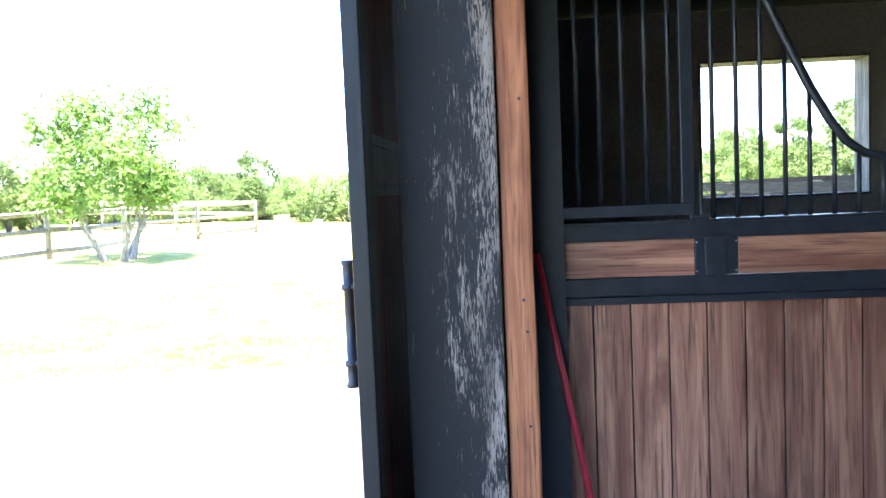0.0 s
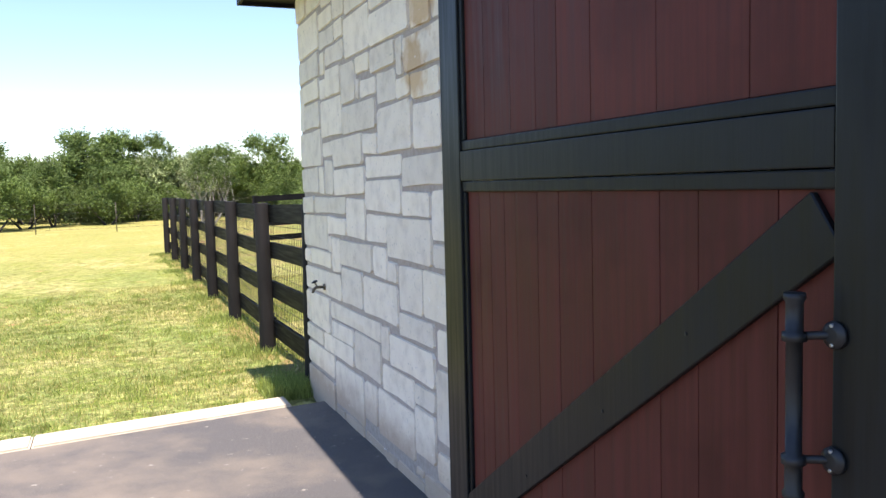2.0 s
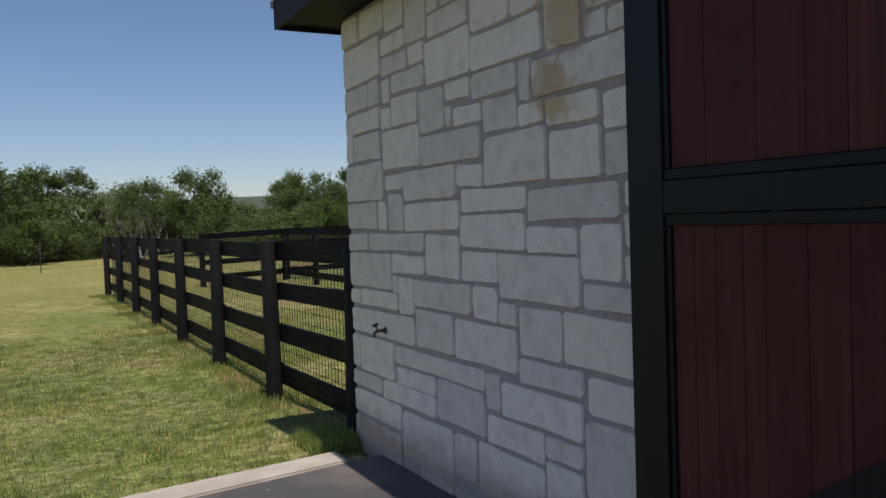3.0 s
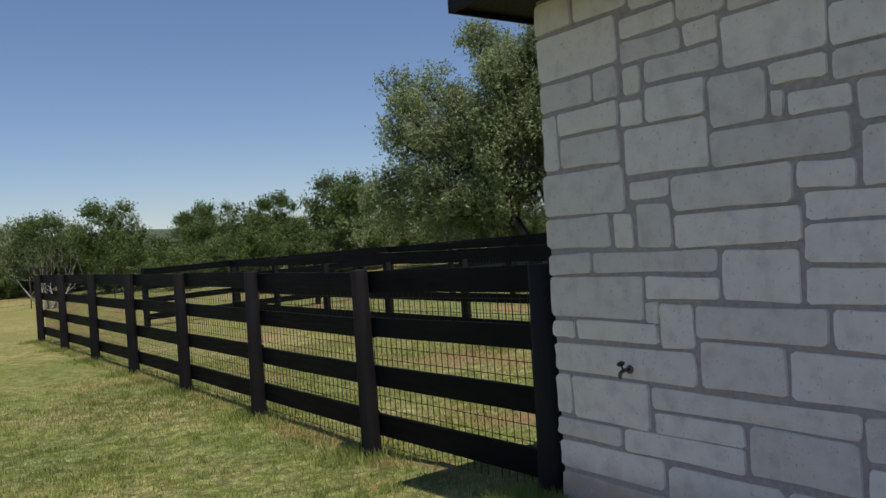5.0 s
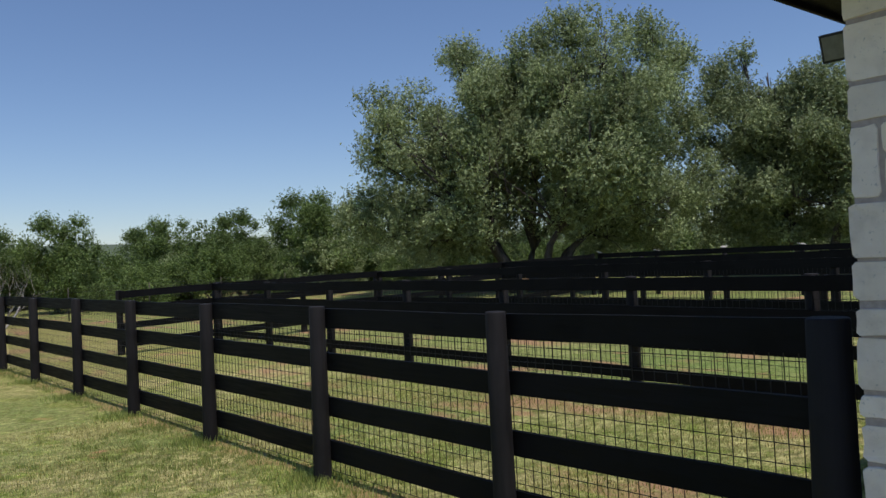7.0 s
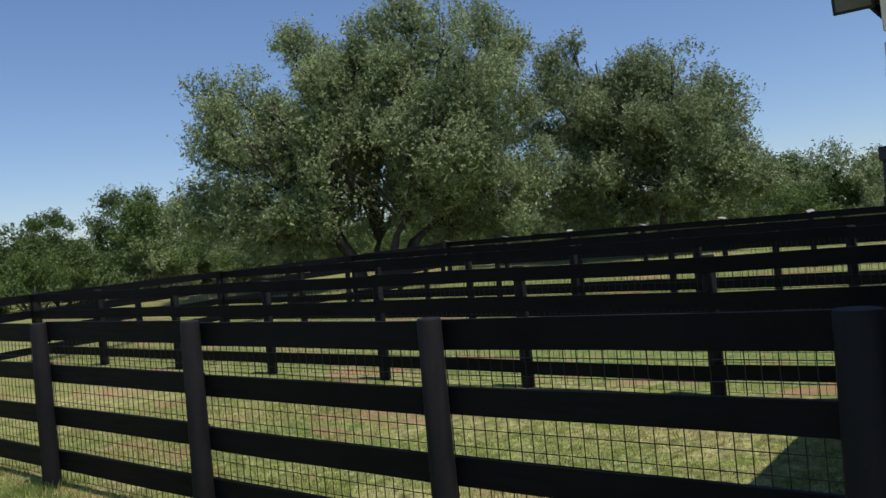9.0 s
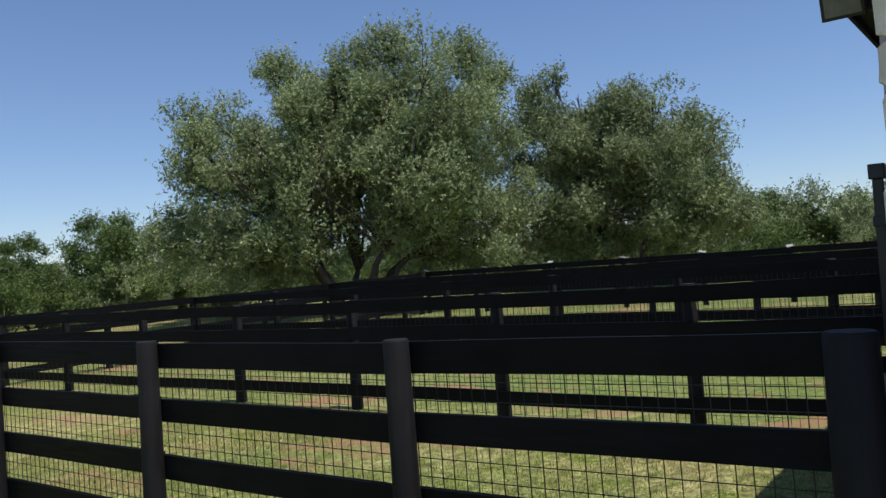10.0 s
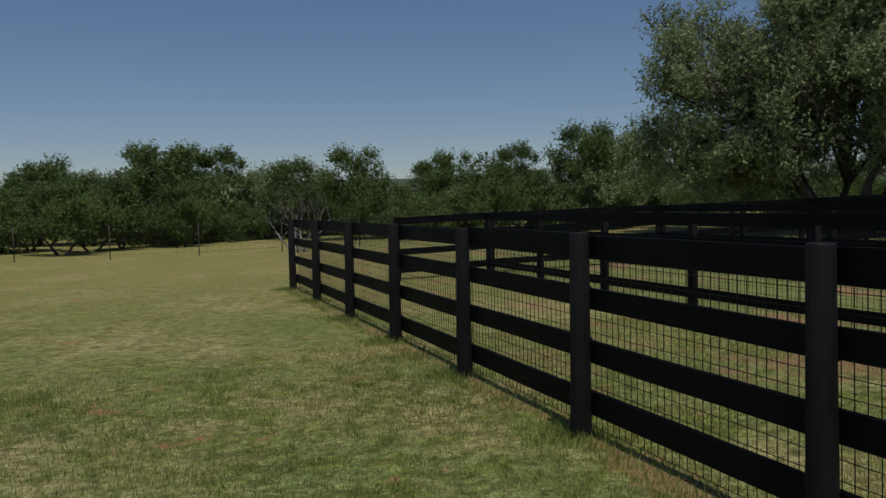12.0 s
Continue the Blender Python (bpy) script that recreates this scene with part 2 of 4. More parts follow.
LIGHTLEAF = mat_leaf("myrtle_leaves", (0.07, 0.13, 0.025), (0.15, 0.24, 0.05), 0.35)
GRASSM = mat_leaf("grass_blades", (0.22, 0.225, 0.06), (0.48, 0.42, 0.165), 0.3)
GREENGRASS = mat_leaf("green_grass_blades", (0.145, 0.205, 0.042), (0.30, 0.35, 0.095), 0.3)
BARK = mat_bark("oak_bark", (0.03, 0.026, 0.022), (0.10, 0.085, 0.07))
DEADBARK = mat_bark("dead_bark", (0.27, 0.25, 0.22), (0.48, 0.45, 0.41))
GREYWOOD = mat_wood("grey_rail", (0.16, 0.14, 0.12), (0.34, 0.31, 0.28), 0.8)
LENS = mat_plain("dusty_lens", (0.16, 0.17, 0.16), 0.35)
REDPOLE = mat_plain("red_plastic", (0.45, 0.03, 0.05), 0.4)
WHITE = mat_plain("white_box_paint", (0.5, 0.5, 0.48), 0.5, 0, 0.08)


# ---- helpers ----
def mesh_of(name, bm, material):
    me = bpy.data.meshes.new(name)
    bm.to_mesh(me)
    bm.free()
    if material:
        me.materials.append(material)
    return me


def part(name, bm, material, parent=None, label=""):
    ob = new(name, mesh_of(name, bm, material))
    if parent:
        ob.parent = parent
    if label:
        ob["label"] = label
    return ob


def empty(name, at=(0, 0, 0), **tags):
    e = new(name)
    e.empty_display_size = 0.1
    e.location = at
    return tagged(e, **tags)


def add_box(bm, lo, hi, bevel=0.0, m=None):
    lo, hi = Vector(lo), Vector(hi)
    c, s = (lo + hi) / 2, hi - lo
    r = bmesh.ops.create_cube(bm, size=1, matrix=Matrix.Translation(c) @ Matrix.Diagonal((*s, 1)))
    vs = r["verts"]
    if bevel:
        es = list({e for v in vs for e in v.link_edges})
        r2 = bmesh.ops.bevel(bm, geom=es, offset=bevel, segments=2, affect="EDGES", profile=0.6)
        vs = list({v for f in r2["faces"] for v in f.verts} | {v for v in vs if v.is_valid})
    if m is not None:
        bmesh.ops.transform(bm, matrix=m, verts=vs)
    return vs


def box(lo, hi, bevel=0.0, m=None):
    bm = bmesh.new()
    add_box(bm, lo, hi, bevel, m)
    return bm


def add_tube(bm, pts, radii, sides=8, caps=True):
    """A tapered tube along points."""
    rings = []
    pts = [Vector(p) for p in pts]
    for i, p in enumerate(pts):
        d = (pts[min(i + 1, len(pts) - 1)] - pts[max(i - 1, 0)]).normalized()
        u = d.orthogonal().normalized()
        w = d.cross(u)
        r = radii[i] if hasattr(radii, "__len__") else radii
        rings.append([bm.verts.new(p + (u * math.cos(a) + w * math.sin(a)) * r) for a in (2 * math.pi * j / sides for j in range(sides))])
    for a, b in zip(rings, rings[1:]):
        k = min(range(sides), key=lambda s: (a[0].co - b[s].co).length)
        for j in range(sides):
            f = bm.faces.new((a[j], a[(j + 1) % sides], b[(j + 1 + k) % sides], b[(j + k) % sides]))
            f.smooth = True
    if caps:
        bm.faces.new(rings[0][::-1])
        bm.faces.new(rings[-1])


def tube(pts, radii, sides=8):
    bm = bmesh.new()
    add_tube(bm, pts, radii, sides)
    return bm


def lathe(axis_pts, sides=14):
    """axis_pts: (place, radius) rows along one straight axis."""
    return tube([p for p, _ in axis_pts], [r for _, r in axis_pts], sides)


def smooth(a, b, v):
    t = np.clip((v - a) / (b - a), 0, 1)
    return t * t * (3 - 2 * t)


def gz(x, y):
    """Height of the ground."""
    z = -0.045 - 0.12 * smooth(4.6, 7.2, y) + np.interp(x, (0.3, 4.7, 9.6, 14.4, 19.1, 40), (0, 0.12, 0.20, 0.28, 0.42, 0.55)) * smooth(3, 6, y)
    z = z + 0.12 * smooth(22, 40, y) + 0.03 * np.clip(-x - 5, 0, 15) * smooth(6, 16, y)
    return z - 0.15 * (1 - smooth(4.0, 4.4, y - 0.11 * np.minimum(x, 0)))


# ---- ground, paving ----
def build_ground():
    def steps(fine_lo, fine_hi, step):
        mid = np.arange(fine_lo, fine_hi, step)
        out = np.geomspace(step, 1500, 34).cumsum()
        out = out[out < 2500]
        return np.concatenate([(fine_lo - out)[::-1], mid, fine_hi + out - step])
    xs, ys = steps(-14, 16, 0.4), steps(3, 26, 0.4)
    gx, gy = np.meshgrid(xs, ys)
    z = gz(gx, gy)
    rough = np.array([[noise.noise((a * 0.9, b * 0.9, 0)) for a in xs] for b in ys]) * 0.02
    z = z + rough * ((gy > 5.2) & (gy < 60)) + 14 * smooth(250, 900, np.hypot(gx, gy)) * (0.5 + 0.5 * np.sin(gx * 0.004 + 1.3))
    n = len(xs)
    verts = np.stack([gx, gy, z], -1).reshape(-1, 3)
    idx = np.arange(len(ys) * n).reshape(len(ys), n)
    quads = np.stack([idx[:-1, :-1], idx[:-1, 1:], idx[1:, 1:], idx[1:, :-1]], -1).reshape(-1, 4)
    me = bpy.data.meshes.new("ground")
    me.from_pydata(verts.tolist(), [], quads.tolist())
    me.polygons.foreach_set("use_smooth", [True] * len(quads))
    me.materials.append(GROUND)
    tagged(new("ground", me), "mown green and straw-coloured turf with bare soil patches", "ground", kind="structure")


build_ground()


def prism(outline, z0, z1):
    bm = bmesh.new()
    lo = [bm.verts.new((x, y, z0)) for x, y in outline]
    hi = [bm.verts.new((x, y, z1)) for x, y in outline]
    n = len(outline)
    bm.faces.new(hi)
    bm.faces.new(lo[::-1])
    for i in range(n):
        bm.faces.new((lo[i], lo[(i + 1) % n], hi[(i + 1) % n], hi[i]))
    return bm


def curb_y(x):
    return 4.21 + 0.128 * x


tagged(part("pavement", prism([(-0.005, -12), (-0.005, curb_y(0)), (-14, curb_y(-14)), (-14, -12)], -0.3, 0.0), ASPHALT),
       "dark worn asphalt paving beside the barn", "pavement", kind="structure")
def build_kerb():
    k = empty("kerb_edge", (0, 0, 0), label="pale concrete edging strip between asphalt and grass", category="kerb", kind="structure")
    x = -0.25
    while x > -14:
        x2 = x - 1.6
        bm = prism([(x2 + 0.006, curb_y(x2) + 0.003), (x, curb_y(x) + 0.003), (x, curb_y(x) + 0.26), (x2 + 0.006, curb_y(x2) + 0.26)], -0.3, 0.014)
        bmesh.ops.bevel(bm, geom=[e for e in bm.edges if min(v.co.z for v in e.verts) > 0], offset=0.012, segments=2, affect="EDGES")
        for v in bm.verts:
            v.co.y += 0.008 * noise.noise(v.co * 2)
        part("kerb_stone", bm, CONCRETE, k)
        x = x2


build_kerb()

# ---- barn shell ----
EAVE = 2.86
NX, NY = 20.0, 4.65
tagged(part("floor", box((0.0, -8.0, -0.3), (NX, NY - 0.02, 0.0)), mat_concrete("aisle_concrete", (0.2, 0.19, 0.17), (0.3, 0.28, 0.26))),
       "grey concrete barn aisle floor", "floor", kind="structure")
wall_w = part("wall_west", box((0.001, -0.08, -0.3), (0.27, NY - 0.012, EAVE + 0.02)), MORTAR)
tagged(wall_w, "pale rough-cut limestone wall with grey mortar joints", "wall", kind="structure")
tagged(part("wall_west_south", box((0.0, -8.0, -0.3), (0.27, -3.75, EAVE)), MORTAR), "pale limestone wall south of the doorway", "wall", kind="structure")
tagged(part("wall_lintel", box((0.0, -3.75, 2.5), (0.27, -0.08, EAVE)), MORTAR), "wall above the barn doorway", "wall", kind="structure")


def wall_with_window(name, y0, y1, holes, x0, x1, material):
    bm = bmesh.new()
    x = x0
    for a, b, lo, hi in holes:
        add_box(bm, (x, y0, -0.3), (a, y1, EAVE))
        add_box(bm, (a, y0, -0.3), (b, y1, lo))
        add_box(bm, (a, y0, hi), (b, y1, EAVE))
        x = b
    add_box(bm, (x, y0, -0.3), (x1, y1, EAVE))
    return part(name, bm, material)


tagged(wall_with_window("wall_north", 4.40, NY, [(1.93, 3.31, 1.30, 2.45)], 0.27, NX, MORTAR), "limestone barn wall with a stall window", "wall", kind="structure")
# Unseen back, end and aisle walls, added to keep daylight out of the barn.
tagged(part("wall_south", box((0.27, -8.0, -0.3), (NX, -7.75, EAVE)), INNER), "plain dark back wall, unseen, added to close the barn", "wall", kind="structure")
tagged(wall_with_window("wall_east_post", 4.0, 4.2, [], NX - 0.3, NX, INNER), "plain dark wall stub, unseen, added at the barn end", "wall", kind="structure")
# The gap between these unseen end walls is an added opening for light.
tagged(part("wall_east_north", box((NX, 0.3, -0.3), (NX + 0.2, NY, EAVE)), INNER), "plain dark end wall, unseen, added beside an opening for light", "wall", kind="structure")
tagged(part("wall_east_south", box((NX, -8.0, -0.3), (NX + 0.2, -3.9, EAVE)), INNER), "plain dark end wall, unseen, added beside an opening for light", "wall", kind="structure")
tagged(part("wall_stall_south", box((0.27, -4.0, 0), (NX, -3.9, EAVE)), INNER), "plain dark wall across the aisle, unseen, added to close the barn", "wall", kind="structure")
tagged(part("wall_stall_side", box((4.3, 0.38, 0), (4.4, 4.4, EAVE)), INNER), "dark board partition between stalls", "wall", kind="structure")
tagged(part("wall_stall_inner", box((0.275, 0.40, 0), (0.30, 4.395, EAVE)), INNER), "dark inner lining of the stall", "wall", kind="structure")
# Ceiling slab added to close the interior from above.
tagged(part("ceiling", box((0.0, -8.0, EAVE + 0.03), (NX, NY, EAVE + 0.13)), INNER), "plain dark ceiling slab added to close the barn", "ceiling", kind="structure")


def build_roof():
    r = empty("roof", (0, 0, EAVE), label="dark low-pitched barn roof with black eaves", category="roof", kind="structure")
    bm = bmesh.new()
    x0, x1, ya, yb, yr = -0.38, NX + 0.4, -8.35, 4.97, -1.7
    e, t = 0.19, 0.06
    for y0, sgn in ((yb, 1), (ya, -1)):
        rise = abs(y0 - yr) * 0.33
        lo = [(x0, y0, e), (x1, y0, e), (x1, yr, e + rise), (x0, yr, e + rise)]
        v = [bm.verts.new(p) for p in lo] + [bm.verts.new((p[0], p[1], p[2] + t)) for p in lo]
        for q in ((0, 1, 2, 3), (4, 5, 6, 7), (0, 1, 5, 4), (1, 2, 6, 5), (2, 3, 7, 6), (3, 0, 4, 7)):
            bm.faces.new([v[i] for i in q])
    bmesh.ops.recalc_face_normals(bm, faces=bm.faces[:])
    part("roof_sheet", bm, ROOFM, r)
    bm = bmesh.new()
    z = 0.0
    add_box(bm, (x0 + 0.02, NY - 0.02, z + 0.03), (x1, yb - 0.02, z + 0.05))
    add_box(bm, (x0 + 0.02, -8.3, z + 0.03), (0.0, NY - 0.02, z + 0.05))
    part("soffit", bm, SOFFIT, r)
    part("fascia", box((x0, yb - 0.022, 0), (x1, yb, 0.19), 0.003), SOFFIT, r)
    part("fascia", box((x0, ya, 0), (x0 + 0.022, yb - 0.024, 0.19), 0.003), SOFFIT, r)
    part("drip_edge", box((x0 - 0.015, yb + 0.001, 0.15), (x1, yb + 0.02, 0.20), 0.003), ROOFM, r)
    bm = bmesh.new()
    v = [bm.verts.new(p) for p in ((0.02, ya + 0.3, 0.1), (0.02, yb - 0.3, 0.1), (0.02, yr, 2.2))]
    bm.faces.new(v)
    r2 = bmesh.ops.extrude_face_region(bm, geom=bm.faces[:])
    bmesh.ops.translate(bm, vec=(0.2, 0, 0), verts=[g for g in r2["geom"] if isinstance(g, bmesh.types.BMVert)])
    part("gable", bm, MORTAR, r)


build_roof()


# ---- doorway: timber post, cedar post, sliding door ----
def build_jamb():
    bm = box((-0.02, -0.1, 0.0), (0.28, 0.06, 2.5), 0.008)
    tagged(part("doorway_post", bm, WEATHER), "black-painted timber door post with paint flaking off the grain", "post")
    bm = bmesh.new()
    add_box(bm, (0.284, -0.075, 0.0), (0.384, 0.09, 2.6), 0.014)
    bmesh.ops.subdivide_edges(bm, edges=[e for e in bm.edges if abs(e.verts[0].co.z - e.verts[1].co.z) > 2], cuts=16)
    for v in bm.verts:
        v.co.x += 0.005 * noise.noise((v.co.x * 9, v.co.y * 9, v.co.z * 3.1))
    p = tagged(part("cedar_post", bm, ORANGE), "rough orange cedar post with dark nail holes", "post")
    for z in (1.12, 1.74, 0.72, 0.46, 1.02):
        b2 = bmesh.new()
        add_tube(b2, [(0.352 + 0.01 * math.sin(z * 9), -0.079, z), (0.352 + 0.01 * math.sin(z * 9), -0.07, z)], 0.005, 6)
        part("nail_hole", b2, STEEL, p)
    # Black sheet put in for the interior darkness between cedar post and stall.
    tagged(part("wall_return", box((0.302, 0.26, 0.0), (0.5, 0.315, 2.86)), STEEL), "black sheet standing in for the shaded gap beside the stall front", "wall", kind="structure")


build_jamb()


def build_door():
    D = empty("sliding_barn_door", (-0.107, 0.65, 0), label="red-brown boarded sliding barn door with black frame and diagonal brace, slid open", category="door")
    loc = Matrix.Translation((0.107, -0.65, 0))
    y0, y1, top = -0.345, 1.645, 2.46

    def p(name, bm, mat, label="", parent=None):
        bmesh.ops.transform(bm, matrix=loc, verts=bm.verts[:])
        return part(name, bm, mat, parent or D, label)
    p("stile", box((-0.135, y0, 0.03), (-0.085, -0.215, top), 0.004), DOORBLACK, "black painted stile")
    p("stile", box((-0.135, 1.475, 0.03), (-0.085, y1, top), 0.004), DOORBLACK)
    p("middle_rail", box((-0.134, -0.213, 1.502), (-0.086, 1.473, 1.612), 0.004), DOORBLACK)
    p("bottom_rail", box((-0.134, -0.213, 0.03), (-0.086, 1.473, 0.19), 0.004), DOORBLACK)
    p("top_rail", box((-0.134, -0.213, 2.33), (-0.086, 1.473, top), 0.004), DOORBLACK)
    for z0, z1 in ((1.614, 1.65), (1.462, 1.50)):
        p("moulding", box((-0.127, -0.213, z0), (-0.09, 1.473, z1), 0.005), DOORBLACK)
    p("moulding", box((-0.125, 1.452, 1.652), (-0.09, 1.473, 2.328), 0.005), DOORBLACK)
    p("moulding", box((-0.125, 1.452, 0.192), (-0.09, 1.473, 1.46), 0.005), DOORBLACK)
    # brace from the handle side down to the far corner
    a, b = Vector((0, -0.195, 1.405)), Vector((0, 1.46, 0.235))
    d = (b - a).normalized()
    n = Vector((0, -d.z, d.y)) * 0.066
    bm = bmesh.new()
    quad = [a + n, a - n, b - n, b + n]
    v = [bm.verts.new((-0.131, q.y, q.z)) for q in quad] + [bm.verts.new((-0.112, q.y, q.z)) for q in quad]
    for q in ((0, 1, 2, 3), (7, 6, 5, 4), (0, 4, 5, 1), (1, 5, 6, 2), (2, 6, 7, 3), (3, 7, 4, 0)):
        bm.faces.new([v[i] for i in q])
    bmesh.ops.recalc_face_normals(bm, faces=bm.faces[:])
    bmesh.ops.bevel(bm, geom=bm.edges[:], offset=0.003, segments=1, affect="EDGES")
    p("brace", bm, DOORBLACK)
    rnd = random.Random(4)
    for z0, z1, cuts in ((1.652, 2.33, (-0.213, 0.02, 0.33, 0.62, 0.80, 0.93, 1.10, 1.30, 1.452)), (0.19, 1.462, (-0.213, -0.06, 0.18, 0.32, 0.62, 0.80, 0.93, 1.08, 1.16, 1.27, 1.36, 1.452))):
        for c0, c1 in zip(cuts, cuts[1:]):
            p("plank", box((-0.113 + rnd.uniform(0, 0.0015), c0 + 0.0012, z0), (-0.095, c1 - 0.0012, z1), 0.0015), DOORRED)
    # pipe pull handle
    hx, hy = -0.183, -0.172
    h = p("handle", lathe([((hx, hy, z), r) for z, r in ((0.882, 0.020), (0.890, 0.021), (0.897, 0.0165), (0.93, 0.0165), (0.945, 0.0165), (0.947, 0.023), (0.962, 0.023), (0.964, 0.0155), (1.18, 0.0155), (1.182, 0.023), (1.197, 0.023), (1.199, 0.0165), (1.255, 0.0165), (1.262, 0.021), (1.272, 0.020))]), IRON, "black iron pipe pull handle")
    for z in (0.955, 1.19):
        p("standoff", tube([(hx, hy, z), (hx + 0.03, hy - 0.03, z + 0.004), (-0.136, hy - 0.052, z + 0.006)], 0.008, 8), IRON, "", h)
        p("flange", lathe([((-0.149, hy - 0.052, z + 0.006), 0.013), ((-0.143, hy - 0.052, z + 0.006), 0.026), ((-0.136, hy - 0.052, z + 0.006), 0.027)]), IRON, "", h)
        for s in (-0.018, 0.018):
            p("bolt", lathe([((-0.150, hy - 0.052, z + 0.006 + s), 0.003), ((-0.143, hy - 0.052, z + 0.006 + s), 0.0055)], 6), ZINC, "bright bolt head", h)
    for y, z in ((0.55, 0.86), (1.0, 0.53), (0.2, 1.13)):
        p("screw", lathe([((-0.134, y, z), 0.004), ((-0.13, y, z), 0.005)], 6), STEEL)
    T = tagged(part("door_track", box((-0.16, -3.7, 2.5), (-0.06, 1.8, 2.58), 0.006), STEEL), "black steel sliding door track on the wall", "track")
    for y in (-0.1, 1.4):
        p("hanger", box((-0.125, y - 0.03, 2.42), (-0.117 + 0.02, y + 0.03, 2.52), 0.003), STEEL)


build_door()


# ---- stall front ----
def build_stall():
    Y = 0.32
    S = empty("horse_stall", (0.5, Y, 0), label="brown planked horse stall front in black steel with bars above", category="stall")
    off = Matrix.Translation((-0.5, -Y, 0))

    def p(name, bm, mat, label="", parent=None):
        bmesh.ops.transform(bm, matrix=off, verts=bm.verts[:])
        return part(name, bm, mat, parent or S, label)
    p("top_rail", box((0.5, Y - 0.02, 1.268), (4.3, Y + 0.04, 1.325), 0.003), STEEL)
    p("flange_rail", box((0.5, Y - 0.032, 1.322), (4.3, Y + 0.045, 1.334), 0.002), STEEL)
    p("middle_rail", box((0.5, Y - 0.02, 1.07), (4.3, Y + 0.04, 1.135), 0.003), STEEL)
    p("lower_rail", box((0.5, Y - 0.03, 1.042), (4.3, Y + 0.04, 1.068), 0.003), STEEL)
    for a, b in ((0.5, 0.955), (1.105, 1.78)):
        p("inset_board", box((a, Y - 0.012, 1.137), (b, Y + 0.02, 1.266), 0.003), STALLRAIL)
    p("upright", box((0.99, Y - 0.022, 1.136), (1.062, Y + 0.04, 1.268), 0.002), STEEL)
    for a, b in ((0.957, 0.99), (1.064, 1.104)):
        pl = p("plate", box((a, Y - 0.010, 1.137), (b, Y + 0.02, 1.267), 0.002), STEEL)
        for z in (1.15, 1.253):
            p("rivet", lathe([((b - 0.006 if a > 1.0 else a + 0.006, Y - 0.015, z), 0.003), ((b - 0.006 if a > 1.0 else a + 0.006, Y - 0.009, z), 0.0045)], 8), ZINC, "bright rivet", pl)
    x = 0.466
    for i in range(29):
        p("plank", box((x + 0.0018, Y - 0.006, 0.02), (x + 0.131 - 0.0018, Y + 0.03, 1.041), 0.0035), STALL)
        x += 0.1325
    p("backing", box((0.5, Y + 0.031, 0.0), (4.3, Y + 0.045, 1.04)), STEEL)
    p("sill", box((0.5, Y - 0.01, 0.0), (4.3, Y + 0.03, 0.019)), STEEL)
    # sliding grille beside the post
    g = p("grille_frame", box((0.50, Y - 0.05, 1.352), (0.95, Y - 0.022, 1.392), 0.003), STEEL)
    p("grille_upright", box((0.906, Y - 0.05, 1.393), (0.95, Y - 0.022, 2.6), 0.003), STEEL, "", g)
    for i in range(5):
        xx = 0.555 + 0.079 * i
        p("bar", tube([(xx, Y - 0.036, 1.39), (xx, Y - 0.036, 2.6)], 0.0085, 8), STEEL, "", g)
    la = p("latch", box((0.968, Y - 0.05, 1.335), (0.976, Y - 0.035, 1.50), 0.002), STEEL)
    p("latch_keeper", box((0.935, Y - 0.052, 1.334), (1.0, Y - 0.026, 1.35), 0.003), STEEL, "", la)
    # grille with a dropped yoke
    prof = [(1.19, 2.12), (1.225, 2.045), (1.294, 1.897), (1.36, 1.765), (1.423, 1.655), (1.475, 1.585), (1.535, 1.54), (1.606, 1.524)]
    curve = [(a, Y, b) for a, b in prof] + [(2.0, Y, 1.524)] + [(2 * 1.9 - a + 0.1, Y, b) for a, b in prof[::-1]]
    p("yoke", tube(curve, 0.0165, 10), STEEL, "black bent steel yoke tube")
    p("yoke_rail", tube([(0.96, Y, 2.12), (1.19, Y, 2.12)], 0.0165, 8), STEEL)
    px, pz = [a for a, _ in prof], [b for _, b in prof]
    for i in range(19):
        xx = 1.025 + 0.0822 * i
        m = xx if xx < 1.95 else 3.9 - xx
        top = 2.11 if m < 1.19 else float(np.interp(m, px, pz)) - 0.004
        p("bar", tube([(xx, Y, 1.33), (xx, Y, 2.6 if m < 1.19 else top)], 0.0085, 8), STEEL)
    for a in range(22):
        xx = 2.75 + 0.0822 * a
        if xx < 4.28:
            p("bar", tube([(xx, Y, 1.33), (xx, Y, 2.6)], 0.0085, 6), STEEL)
    p("head_rail", box((0.5, Y - 0.03, 2.6), (4.3, Y + 0.03, 2.66), 0.003), STEEL)
    # window trim in the far wall
    W = empty("window_1", (2.5, 4.4, 1.3), label="open stall window with pale timber reveal", category="window", kind="structure")
    wo = Matrix.Translation((-2.5, -4.4, -1.3))
    for nm, lo, hi in (("window_sill", (1.93, 4.38, 1.302), (3.31, 4.66, 1.32)), ("window_head", (1.93, 4.39, 2.43), (3.31, 4.66, 2.448)), ("window_jamb", (3.288, 4.385, 1.322), (3.308, 4.665, 2.428)), ("window_jamb", (1.932, 4.39, 1.322), (1.95, 4.66, 2.428))):
        bm = box(lo, hi, 0.002)
        bmesh.ops.transform(bm, matrix=wo, verts=bm.verts[:])
        part(nm, bm, GREYWOOD, W)
    b = empty("broom", (0.605, 0.17, 0.0), label="red-handled broom leaning in the dark corner by the post", category="broom")
    a0, a1 = Vector((0.0, 0.0, 0.13)), Vector((-0.205, 0.03, 1.24))
    part("handle", tube([a0, a0.lerp(a1, 0.6), a1], [0.013, 0.012, 0.011], 8), REDPOLE, b, "red plastic handle")
